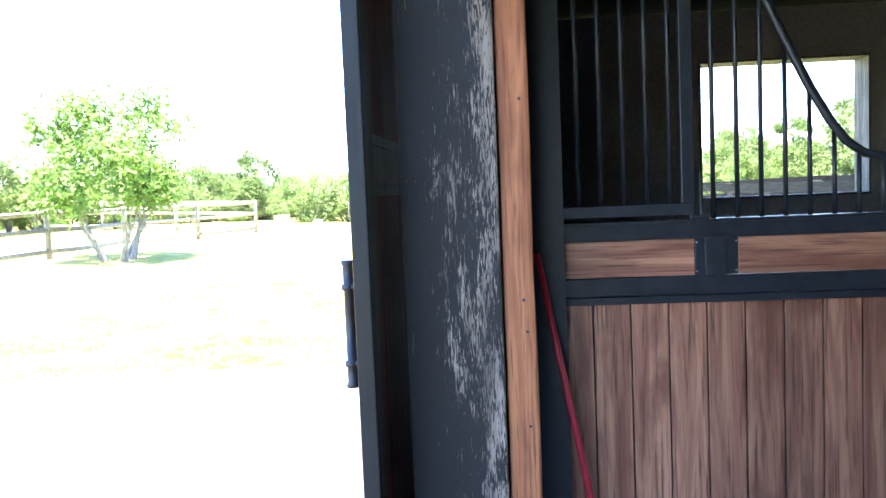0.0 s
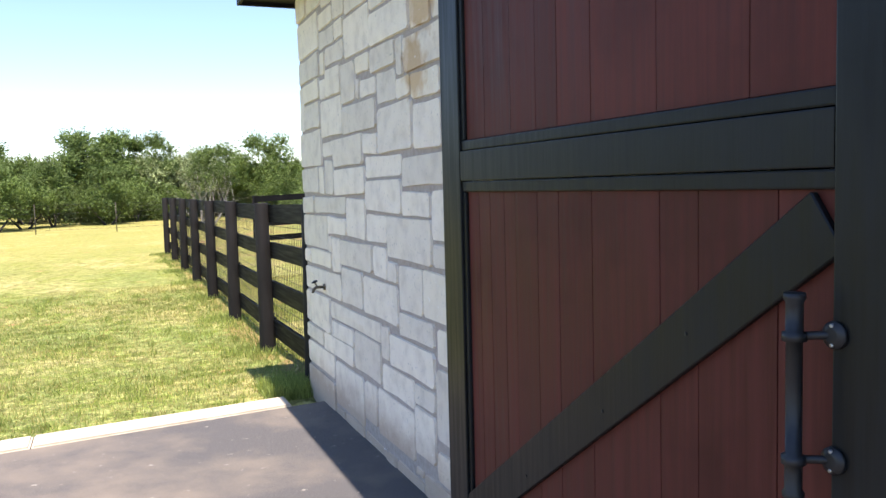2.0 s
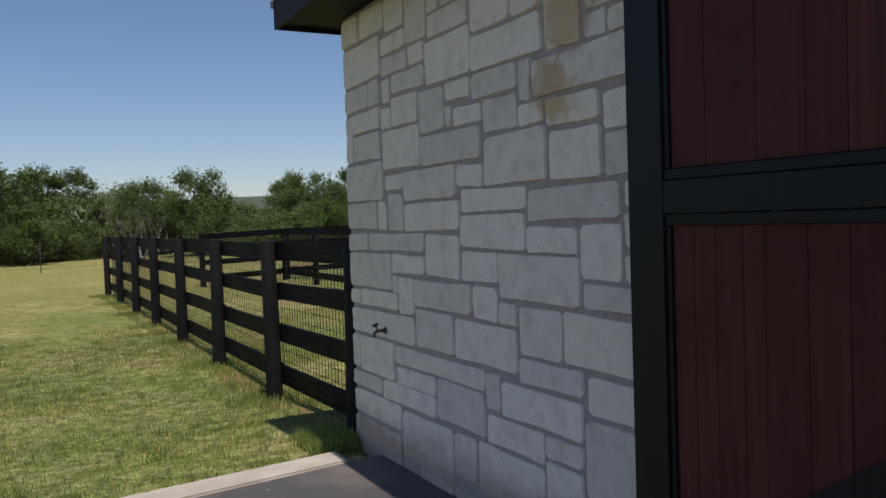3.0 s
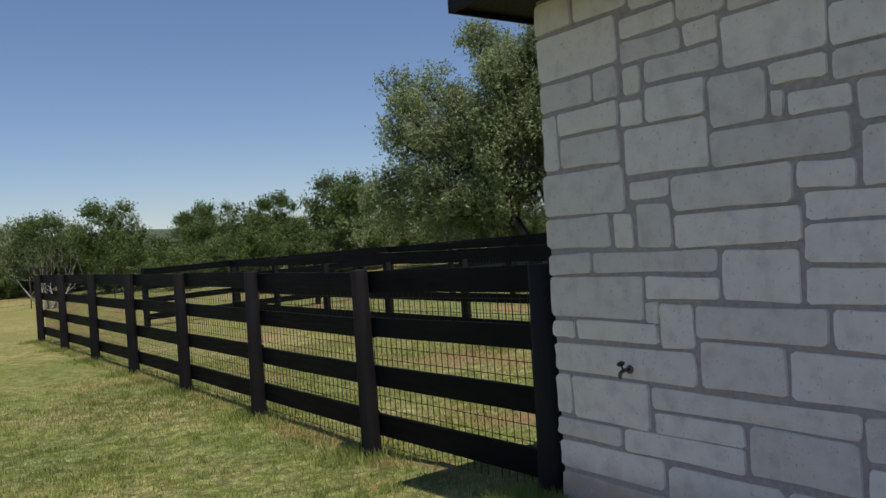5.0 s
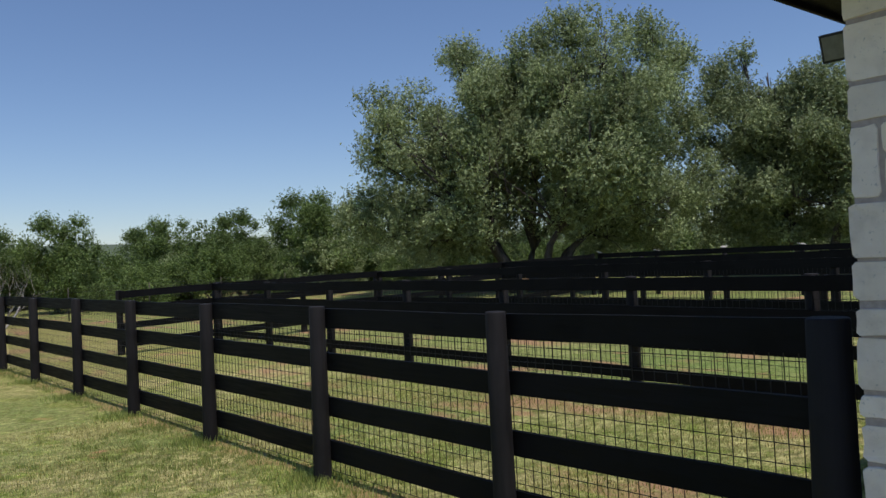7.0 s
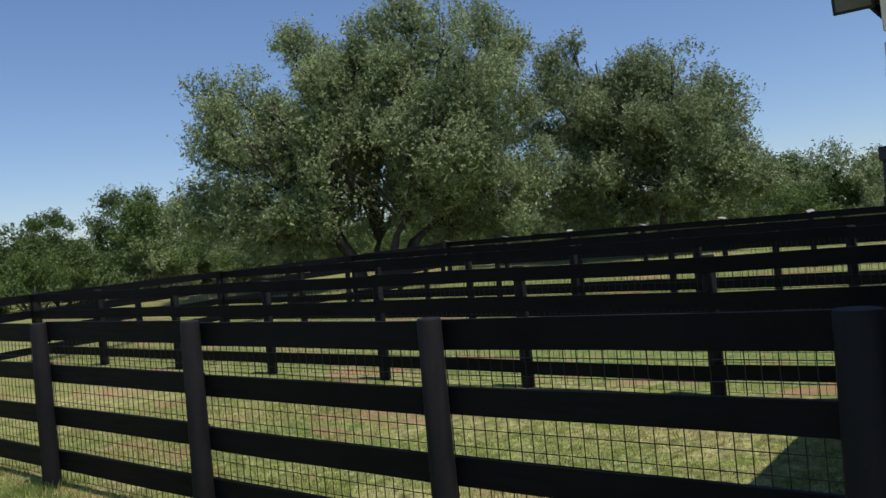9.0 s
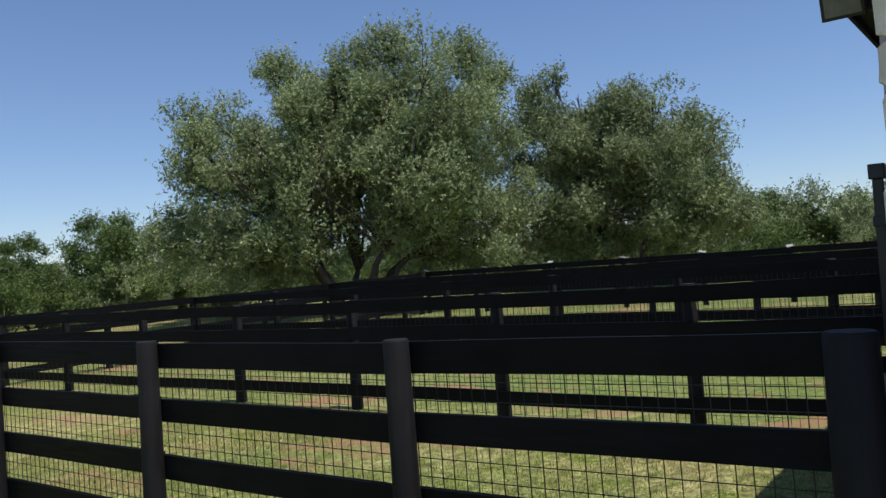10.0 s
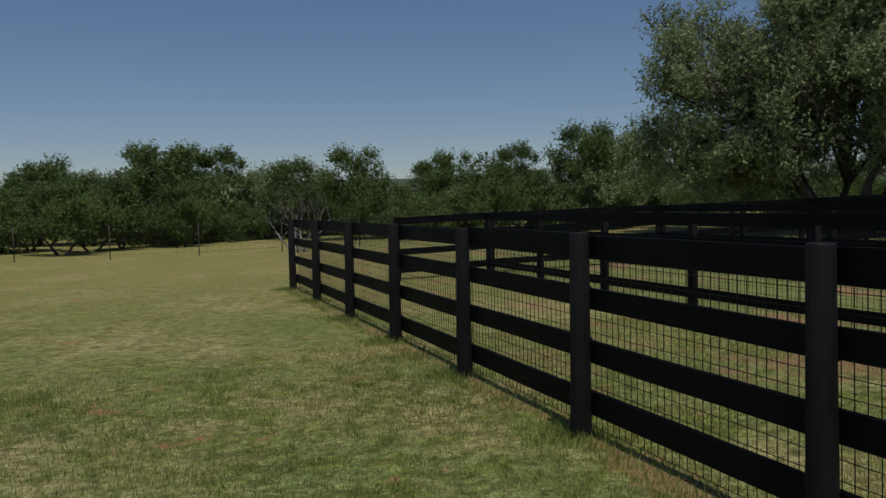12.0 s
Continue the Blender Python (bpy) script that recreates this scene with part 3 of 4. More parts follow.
    part("head", box((-0.13, -0.02, 0.09), (0.13, 0.02, 0.13), 0.006), REDPOLE, b)
    part("bristles", box((-0.125, -0.018, 0.0), (0.125, 0.018, 0.089), 0.004), STEEL, b)


build_stall()


# ---- fittings on the stone wall ----
def build_fittings():
    f = empty("hose_bib", (-0.012, 4.09, 0.82), label="weathered outdoor water tap on the stone wall", category="tap")
    f.scale = (0.8, 0.8, 0.8)
    part("flange", lathe([((0, 0, 0), 0.028), ((-0.012, 0, 0), 0.026), ((-0.014, 0, 0), 0.012)], 12), BRASS, f)
    part("spout", tube([(-0.01, 0, 0), (-0.07, 0, 0.002), (-0.095, 0, -0.012), (-0.105, 0, -0.045)], [0.012, 0.014, 0.013, 0.012], 10), BRASS, f)
    part("stem", tube([(-0.065, 0, 0.005), (-0.085, 0, 0.045)], 0.007, 8), BRASS, f)
    part("wheel_handle", lathe([((-0.085, 0, 0.043), 0.026), ((-0.088, 0, 0.052), 0.028), ((-0.09, 0, 0.056), 0.02)], 10), IRON, f)
    L = empty("flood_light", (0.36, 4.66, 2.635), label="black outdoor flood light with tilted square lens under the eave", category="flood light")
    part("back_plate", lathe([((0, 0.0, 0), 0.06), ((0, 0.022, 0), 0.058), ((0, 0.03, 0), 0.04)], 14), IRON, L)
    part("arm", tube([(0, 0.028, -0.005), (-0.02, 0.07, -0.005), (-0.04, 0.11, 0.0)], [0.032, 0.034, 0.03], 10), IRON, L)
    tilt = pose(-0.06, 0.13, 0.012, 0, -16, 0)
    bm = bmesh.new()
    for x, r in ((0.055, 0.02), (0.05, 0.036), (0.03, 0.05), (0.0, 0.056), (-0.03, 0.06)):
        ring = [bm.verts.new((x, r * math.cos(a) * min(1.25, 1 / max(abs(math.cos(a)), abs(math.sin(a))) ** (0.5 if x < 0 else 0.1)), r * math.sin(a))) for a in (2 * math.pi * i / 16 for i in range(16))]
        if x < 0.055:
            for i in range(16):
                bm.faces.new((last[i], last[(i + 1) % 16], ring[(i + 1) % 16], ring[i]))
        else:
            bm.faces.new(ring[::-1])
        last = ring
    bm.faces.new(last)
    bmesh.ops.recalc_face_normals(bm, faces=bm.faces[:])
    bmesh.ops.transform(bm, matrix=tilt, verts=bm.verts[:])
    head = part("lamp_head", bm, IRON, L)
    part("bezel", box((-0.045, -0.08, -0.068), (-0.031, 0.08, 0.068), 0.006, tilt), IRON, head)
    part("lens", box((-0.049, -0.066, -0.055), (-0.0455, 0.066, 0.055), 0.002, tilt), LENS, head, "dusty grey lamp lens")


build_fittings()
wb = empty("steel_post", (1.02, 4.83, float(gz(1.02, 4.83))), label="slim black steel post with square cap by the wall", category="post")
part("shaft", box((-0.022, -0.022, -0.1), (0.022, 0.022, 2.02), 0.004), STEEL, wb)
part("cap", box((-0.035, -0.035, 2.02), (0.035, 0.035, 2.09), 0.006), STEEL, wb)
part("collar", box((-0.03, -0.03, 1.80), (0.03, 0.03, 1.85), 0.004), STEEL, wb)


# ---- board fences ----
def board(lo, hi, rnd):
    bm = bmesh.new()
    add_box(bm, lo, hi)
    long_edges = [e for e in bm.edges if (e.verts[0].co - e.verts[1].co).length > 1.0]
    bmesh.ops.subdivide_edges(bm, edges=long_edges, cuts=5)
    s = rnd.uniform(0, 90)
    for v in bm.verts:
        v.co.z += 0.007 * noise.noise((v.co.x * 0.9 + s, v.co.y * 0.9, s))
        v.co += Vector((0.002 * noise.noise(v.co * 4), 0, 0))
    return bm


INNER_RAILS = ((1.345, 1.505), (0.97, 1.14), (0.63, 0.77), (0.2, 0.35))
RAILS = ((1.335, 1.505), (0.965, 1.12), (0.565, 0.73), (0.16, 0.335))


def fence(name, start, way, marks, mesh=True, label="", seed=1, ends=True, tall=1.0, caps=False, near=False):
    """Posts at the distances marks from start along way; boards and wire on the far side, or on the near one."""
    rnd = random.Random(seed)
    w = Vector((*way, 0)).normalized()
    F = empty(name, (start[0], start[1], float(gz(start[0], start[1]))), label=label, category="fence")
    base = Vector(F.location)

    def place(d):
        q = Vector((start[0], start[1], 0)) + w * d
        q.z = float(gz(q.x, max(q.y, 6.3)))
        return q - base
    for i, d in enumerate(marks):
        q = place(d)
        r = 0.105 if (i == 0 and ends) else 0.075
        lean = Vector((rnd.uniform(-0.012, 0.012), rnd.uniform(-0.012, 0.012), 0))
        h = 1.515 * tall + rnd.uniform(-0.008, 0.012)
        bm = tube([q + Vector((0, 0, -0.12)), q + Vector((0, 0, 0.02)), q + lean * 0.5 + Vector((0, 0, 0.7)), q + lean + Vector((0, 0, h - 0.01)), q + lean + Vector((0, 0, h))], [r * 1.12, r * 1.08, r, r * 0.93, r * 0.86], 14)
        part("post", bm, POSTM, F)
        # Pale plates put the sun glints on far post tops into the colour.
        if caps:
            m = Matrix.Translation(q + lean + Vector((0, 0, h + 0.022))) @ pose(0, 0, 0, rnd.uniform(-14, 14), rnd.uniform(-16, 4), rnd.uniform(0, 90))
            part("cap", box((-0.10, -0.085, -0.012), (0.10, 0.085, 0.012), 0.003, m), DEADBARK, F, "pale tilted post cap with the sun glint put in its colour")
    for d0, d1 in zip(marks, marks[1:]):
        a, b = place(d0), place(d1)
        L = (b - a).length
        turn = Matrix.Translation(a) @ ((b - a).to_track_quat("Y", "Z").to_matrix().to_4x4())
        for k, (z0, z1) in enumerate(RAILS if tall == 1.0 else INNER_RAILS):
            dz = rnd.uniform(-0.012, 0.012) - z1 * (1 - tall)
            bm = board((-0.098 if near else 0.06, -0.006, z0 + dz), (-0.06 if near else 0.098, L + 0.006, z1 + dz), rnd)
            bmesh.ops.transform(bm, matrix=turn, verts=bm.verts[:])
            part("rail", bm, FENCE, F)
        if mesh:
            vs, fs = [], []

            def strip(p0, p1, u, t):
                n0 = len(vs)
                for p in (p0, p1):
                    for sx, sy in ((-1, -1), (1, -1), (1, 1), (-1, 1)):
                        vs.append((p[0] + sx * t, p[1] + (sy * t if u == "v" else 0), p[2] + (sy * t if u == "h" else 0)))
                for j in range(4):
                    fs.append((n0 + j, n0 + (j + 1) % 4, n0 + 4 + (j + 1) % 4, n0 + 4 + j))
            yy, wx = 0.03, -0.056 if near else 0.104
            while yy < L:
                strip((wx, yy, 0.06), (wx + rnd.uniform(-0.003, 0.003), yy + rnd.uniform(-0.003, 0.003), 1.42), "v", 0.0021)
                yy += 0.0765
            for zz in np.arange(0.06, 1.43, 0.102):
                strip((wx, 0, zz), (wx, L, zz + rnd.uniform(-0.004, 0.004)), "h", 0.0021)
            me = bpy.data.meshes.new("wire_mesh")
            me.from_pydata([tuple(turn @ Vector(v)) for v in vs], [], fs)
            me.materials.append(WIRE)
            o = new("wire_mesh", me)
            o.parent = F
            tagged(o, "black welded wire mesh", kind="stuff")
    return F


FX = 0.1
YS = (4.82, 7.01, 9.31, 11.64, 14.02, 16.47, 19.05, 21.59)
FL = "black-painted four-board paddock fence with round posts and wire mesh"
fence("paddock_fence", (FX, 0), (0, 1), YS, True, FL, 2)
for n, x in enumerate((4.72, 9.55, 14.35, 19.1)):
    ys = (4.9, 7.12, 9.40, 11.70, 14.05, 16.5, 18.97, 21.59)
    fence("paddock_fence", (x, 0), (0, 1), tuple(v + (0 if n == 0 else 0.35 * math.sin(n * 5)) for v in ys[:-1]) + (21.59,), n < 3, FL, 5 + n, True, 0.95, n == 3, True)
fence("paddock_fence", (FX + 0.05, 21.66), (1, 0), tuple(2.33 * i for i in range(1, 9)), False, "black-painted board fence closing the paddock ends", 21, False, 0.95)


# ---- trees ----
def leaf_mesh(name, centres, radii, count, size, rnd, material, squash=0.75, shell=0.55):
    """Small leaf blades scattered in lobes, thicker towards their skins."""
    g = np.random.default_rng(rnd)
    c, r = np.array(centres, float), np.array(radii, float)
    per = 10
    sprays = count // per
    pick = g.choice(len(c), sprays, p=r ** 2 / (r ** 2).sum())
    v = g.normal(size=(sprays, 3))
    v /= np.linalg.norm(v, axis=1, keepdims=True)
    rad = r[pick] * (shell + (1.05 - shell) * g.random(sprays) ** 0.7)
    root = c[pick] + v * rad[:, None] * np.array([1, 1, squash])
    f = 5.5 / max(3.0, float(c[:, 2].max()))
    wave = np.sin(root @ np.array([1.7, 2.1, 0.6]) * f) + np.sin(root @ np.array([-1.2, 2.3, 1.5]) * f + 1) + np.sin(root @ np.array([1.1, -0.8, 1.9]) * f + 2)
    ok = wave + 0.5 * g.normal(size=sprays) > -1.35
    root, v = root[ok], v[ok]
    sprays = len(root)
    count = sprays * per
    way = v + g.normal(size=(sprays, 3)) * 0.35 + np.array([0, 0, 0.55])
    way /= np.linalg.norm(way, axis=1, keepdims=True)
    reach = size * 8.5 * (0.5 + g.random(sprays))
    pos = (root[:, None] + way[:, None] * (reach[:, None] * (g.random((sprays, per)) - 0.25))[..., None]).reshape(-1, 3)
    v = np.repeat(v, per, 0)
    pos += g.normal(size=(count, 3)) * size * 0.55
    nrm = g.normal(size=(count, 3)) + v * 0.7 + np.array([0, 0, 0.7])
    nrm /= np.linalg.norm(nrm, axis=1, keepdims=True)
    u = np.cross(nrm, g.normal(size=(count, 3)))
    u /= np.linalg.norm(u, axis=1, keepdims=True)
    w = np.cross(nrm, u)
    s = size * (0.6 + 0.9 * g.random(count))[:, None]
    bend = nrm * s * 0.15
    verts = np.stack([pos - u * s, pos - w * s * 0.42 + bend, pos + u * s, pos + w * s * 0.42 + bend], 1).reshape(-1, 3)
    me = bpy.data.meshes.new(name)
    me.from_pydata(verts.tolist(), [], np.arange(count * 4).reshape(-1, 4).tolist())
    me.materials.append(material)
    return me


def branchy(bm, p, way, length, radius, depth, rnd, tips, spread=0.6, sides=6):
    pts, rad = [Vector(p)], [radius]
    d = Vector(way).normalized()
    for i in range(4):
        d = (d + Vector((rnd.uniform(-1, 1), rnd.uniform(-1, 1), rnd.uniform(-0.4, 0.6))) * 0.16).normalized()
        pts.append(pts[-1] + d * length / 4)
        rad.append(radius * (1 - 0.14 * (i + 1)))
    add_tube(bm, pts, rad, sides, True)
    if depth == 0:
        tips.append(pts[-1])
        return
    for i in range(rnd.choice((2, 3))):
        q = (d + Vector((rnd.uniform(-1, 1), rnd.uniform(-1, 1), rnd.uniform(-0.3, 0.7))) * spread).normalized()
        branchy(bm, pts[-1 - (i % 2)], q, length * rnd.uniform(0.6, 0.85), rad[-1] * 0.72, depth - 1, rnd, tips, spread, max(4, sides - 1))


def tree(name, at, height, spread, count, leaf, material, seed, label, stems=1, lobes=26, low=0.2, bark=None, depth=3, group="", lobe=(0.16, 0.3)):
    rnd = random.Random(seed)
    T = empty(name, at, label=label, category="tree", group=group)
    bm, tips = bmesh.new(), []
    for s in range(stems):
        a = 2 * math.pi * s / max(1, stems) + rnd.uniform(0, 1)
        lean = Vector((math.cos(a), math.sin(a), 0)) * (0.55 if stems > 1 else 0.12)
        branchy(bm, (math.cos(a) * 0.06 * stems, math.sin(a) * 0.06 * stems, -0.15), lean + Vector((0, 0, 1)), height * 0.30, height * (0.026 if stems > 1 else 0.035), depth, rnd, tips, 0.75)
    part("trunk", bm, bark or BARK, T)
    cs, rs = [], []
    for i in range(lobes):
        a, h = rnd.uniform(0, 2 * math.pi), rnd.random()
        z = height * (low + (0.94 - low) * h)
        prof = math.sin(math.pi * (0.2 + 0.72 * h)) ** 0.7
        r = spread * prof * math.sqrt(rnd.uniform(0.15, 1.0))
        cs.append((math.cos(a) * r, math.sin(a) * r, z))
        rs.append(spread * rnd.uniform(*lobe))
    for t in tips:
        if rnd.random() < 0.5:
            cs.append(tuple(t))
            rs.append(spread * rnd.uniform(0.12, 0.2))
    me = leaf_mesh("crown", cs, rs, count, leaf, seed, material)
    o = new("crown", me)
    o.parent = T
    return T


def at(x, y):
    return (x, y, float(gz(x, y)) - 0.03)


def oak(at, lobes, count, leaf, seed, stems, away, label):
    """A live oak: fanning trunks, a limb to every lobe of the crown, twigs and clumps in each lobe."""
    rnd = random.Random(seed)
    T = empty("live_oak", at, label=label, category="tree", group="oaks beyond the paddocks")
    lobes = [tuple(q) for q in lobes]
    back = [(x + away[0] * d, y + away[1] * d, z * 0.93, r * 0.95) for x, y, z, r in lobes for d in (rnd.uniform(2.5, 5.0),)]
    mid = Vector((sum(q[0] for q in lobes), sum(q[1] for q in lobes), 0)) / len(lobes)
    heart = [(x + (mid.x - x) * 0.4, y + (mid.y - y) * 0.4, z * 0.88, r * 0.95) for x, y, z, r in lobes + back]
    lobes = lobes + back + heart
    order = sorted(lobes, key=lambda q: math.atan2(q[1] - mid.y, q[0] - mid.x))
    cs, rs = [], []
    for k in range(stems):
        own = order[k * len(order) // stems:(k + 1) * len(order) // stems]
        to = Vector((sum(q[0] for q in own), sum(q[1] for q in own), 0)) / len(own)
        foot = mid + (to - mid) * 0.16
        fork = mid + (to - mid) * rnd.uniform(0.4, 0.6) + Vector((0, 0, rnd.uniform(1.6, 2.5)))
        bm = bmesh.new()
        add_tube(bm, [foot + Vector((0, 0, -0.2)), foot.lerp(fork, 0.3) + Vector((0.1, 0, 0.25)), foot.lerp(fork, 0.7) + Vector((0, 0.1, 0.2)), fork], [0.24, 0.18, 0.13, 0.09], 9)
        for x, y, z, r in own:
            c = Vector((x, y, z))
            knee = fork.lerp(c, 0.5) + Vector((rnd.uniform(-0.5, 0.5), rnd.uniform(-0.5, 0.5), rnd.uniform(-0.1, 0.7)))
            add_tube(bm, [fork, fork.lerp(knee, 0.5) + Vector((0, 0, 0.2)), knee, c, c + Vector((0, 0, r * 0.5))], [0.075, 0.06, 0.045, 0.03, 0.01], 6)
            for i in range(6):
                v = Vector((rnd.gauss(0, 1), rnd.gauss(0, 1), rnd.gauss(0.35, 1))).normalized() * r * rnd.uniform(0.4, 0.95)
                add_tube(bm, [c.lerp(knee, 0.25), c + v * 0.5 + Vector((0, 0, 0.1)), c + v * 1.15], [0.022, 0.014, 0.006], 4)
                cs.append(tuple(c + v))
                rs.append(r * rnd.uniform(0.36, 0.66))
        part("trunk", bm, BARK, T)
    o = new("crown", leaf_mesh("crown", cs, rs, count, leaf, seed, OAK, 0.95, 0.25))
    o.parent = T
    return T


BROAD_LEFT = [(-5.9, 4.0, 5.6, 1.2), (-5.0, 4.6, 7.4, 1.0), (-3.4, 4.6, 7.8, 1.27), (-5.1, 2.1, 5.4, 1.48), (-4.9, 3.2, 3.6, 1.31), (-4.8, 5.7, 3.6, 1.16), (-4.3, 1.5, 2.9, 0.95), (-1.1, 2.6, 9.5, 1.39), (-2.4, 2.5, 9.8, 0.9), (-0.9, 0.9, 9.7, 1.12), (-3.1, 0.4, 7.1, 1.27), (-0.1, 1.6, 8.1, 1.39), (-3.7, -0.5, 4.7, 1.53), (-3.6, 0.9, 3.4, 1.05), (-5.0, 0.8, 6.2, 1.12), (-5.9, 5.3, 3.0, 1.01), (-5.4, 3.7, 2.4, 1.09), (-4.8, 1.9, 2.2, 0.84), (-0.1, 0.1, 9.8, 0.9), (-5.9, 2.8, 6.3, 1.05)]
BROAD_RIGHT = [(-1.8, -1.0, 5.3, 1.48), (0.8, -0.9, 9.7, 1.35), (0.0, -3.2, 9.2, 1.27), (-1.0, -1.9, 7.4, 1.48), (2.6, -3.5, 9.7, 1.24), (-0.4, -4.3, 7.4, 1.43), (-2.0, -3.9, 5.4, 1.58), (1.8, -4.0, 7.1, 1.42), (0.0, -4.8, 4.7, 1.53), (4.0, -3.6, 9.2, 0.93), (-1.0, -1.9, 3.8, 1.27), (0.2, -3.5, 3.4, 1.27), (2.0, -4.3, 3.3, 1.31), (4.1, -3.8, 6.2, 1.16), (4.8, -3.1, 2.7, 1.07), (2.6, -3.4, 2.3, 1.01), (4.2, -4.1, 4.3, 1.27)]
SMALLER = [(-0.9, 4.0, 8.9, 1.0), (-0.8, 3.8, 7.1, 1.29), (-0.3, 5.0, 6.5, 1.06), (-0.7, 1.5, 7.5, 1.38), (-0.1, 0.2, 8.0, 1.38), (-0.5, -1.5, 7.5, 1.34), (0.9, -2.3, 6.7, 1.26), (1.2, -3.4, 5.9, 1.13), (1.4, -3.7, 4.4, 0.88), (-2.0, 1.9, 5.5, 1.59), (-2.1, -0.3, 5.6, 1.54), (-1.2, -2.3, 4.9, 1.42), (0.1, -3.1, 4.0, 1.22), (-2.1, 2.0, 3.5, 1.47), (-2.3, 0.1, 3.3, 1.31), (-1.4, -2.0, 3.1, 1.07), (0.0, -2.8, 2.8, 1.1), (2.5, -4.0, 3.2, 1.03), (-2.0, 1.9, 2.3, 0.98), (-0.4, 3.1, 9.6, 0.72), (-1.8, 3.6, 2.5, 1.13), (-0.2, 4.9, 4.1, 1.33), (2.3, -3.3, 2.5, 1.16)]
oak(at(21.0, 25.6), BROAD_LEFT + BROAD_RIGHT, 680000, 0.056, 11, 7, (0.75, 0.66), "broad grey-green live oak with several leaning trunks")
oak(at(29.9, 18.6), SMALLER, 430000, 0.057, 23, 4, (0.92, 0.4), "smaller dense grey-green live oak beside a broader one")


def build_treeline():
    rnd = random.Random(9)
    kinds = []
    for i, (h, sp, n, m, ln, lo) in enumerate(((3.9, 1.8, 14000, SCRUB, 34, 0.25), (3.0, 2.0, 13000, SCRUB, 34, 0.03), (3.4, 2.2, 14000, OAK, 34, 0.08), (2.2, 1.9, 10000, SCRUB, 26, 0.01), (4.2, 1.9, 13000, SCRUB, 34, 0.2), (4.8, 2.0, 15000, SCRUB, 26, 0.5), (5.6, 1.5, 12000, SCRUB, 18, 0.5))):
        kinds.append(tree("scrub_tree", (0, 0, 0), h, sp, int(n * 1.5), 0.06, m, 40 + i, "dense green scrub oak in the far tree line", stems=2, lobes=ln, low=lo, depth=2, group="tree line beyond the field", lobe=(0.12, 0.3)))
    used = set()
    spots = []
    for k in range(195):
        a = -50 + 134 * (k % 75) / 74 + (1.0 if k >= 75 else 0) + (rnd.uniform(-3, 3) if k >= 150 else 0)
        dist = (38 if k < 75 else 46 if k < 150 else 58) + rnd.uniform(-3.0, 4)
        x, y = -3 + dist * math.sin(radians(a)), 4 + dist * math.cos(radians(a))
        if 5 < a < 14 and k < 75:
            dist += 5
            x, y = -3 + dist * math.sin(radians(a)), 4 + dist * math.cos(radians(a))
        if x > 13 and y < 36:
            dist += 12
            x, y = -3 + dist * math.sin(radians(a)), 4 + dist * math.cos(radians(a))
        spots.append((x, y, rnd.choice((0, 2, 4, 1, 3, 2) if k >= 75 else (0, 1, 2, 3, 3, 1)), rnd.uniform(0.7, 1.0) if rnd.random() < 0.75 else rnd.uniform(1.0, 1.2)))
    # taller trees that stand out of the line
    spots += [(6.3, 41.0, 5, 0.92), (4.3, 45.5, 5, 0.85), (14.9, 50.8, 5, 1.0), (16.3, 43.7, 6, 0.95), (18.4, 40.4, 5, 1.1), (12.5, 38.8, 0, 0.95), (17.6, 37.5, 4, 1.15), (1.4, 49.8, 6, 1.15), (-2.3, 48.0, 5, 1.3), (-1.1, 49.0, 5, 1.3), (-7.7, 47.8, 4, 0.95), (-5.4, 48.0, 4, 1.0), (3.0, 49.7, 2, 1.35),
              (49.7, 18.9, 5, 1.35), (53.1, 17.8, 4, 1.3), (49.6, 15.0, 2, 1.55), (52.9, 13.7, 4, 1.3), (48.2, 11.5, 2, 1.5), (48.4, 9.0, 4, 1.3), (47.0, 22.5, 4, 1.3), (45.0, 26.0, 2, 1.4)]
    for x, y, j, s in spots:
        s *= 0.88
        m = Matrix.Translation(at(x, y)) @ pose(0, 0, 0, 0, 0, rnd.uniform(0, 360))
        ob = kinds[j]
        if j not in used:
            used.add(j)
            ob.matrix_basis = m
            c = ob
        else:
            c = copy_thing(ob, m)
        c.scale = (s, s, s * rnd.uniform(0.85, 1.12))


build_treeline()


def build_ridge():
    bm = bmesh.new()
    rows = []
    for k in range(161):
        a = radians(-75 + 1.0 * k)
        h = 17 + 9 * noise.noise((k * 0.05, 2, 0)) + 1.6 * noise.noise((k * 0.7, 5, 0))
        rows.append([bm.verts.new((d * math.sin(a), d * math.cos(a), z)) for d, z in ((470, -1), (520, h * 0.8), (560, h), (640, h * 0.4))])
    for a, b in zip(rows, rows[1:]):
        for i in range(3):
            bm.faces.new((a[i], b[i], b[i + 1], a[i + 1]))
    for f in bm.faces:
        f.smooth = True
    tagged(part("backdrop", bm, mat_plain("wooded_ridge", (0.075, 0.10, 0.055), 0.95)), "low wooded ridge in the far distance", "hill", kind="structure")


build_ridge()


def dead_tree(x, y, h, seed):
    rnd = random.Random(seed)
    T = empty("dead_tree", at(x, y), label="bare silver-grey dead tree among green scrub", category="tree")
    bm, tips = bmesh.new(), []
    for s in range(6):
        a = s * 1.05
        branchy(bm, (0.1 * math.cos(a), 0.1 * math.sin(a), -0.1), (math.cos(a) * 0.7, math.sin(a) * 0.7, 0.8), h * 0.25, 0.055, 5, rnd, tips, 0.85, 5)
    part("trunk", bm, DEADBARK, T)


dead_tree(2.5, 34.0, 4.3, 3)


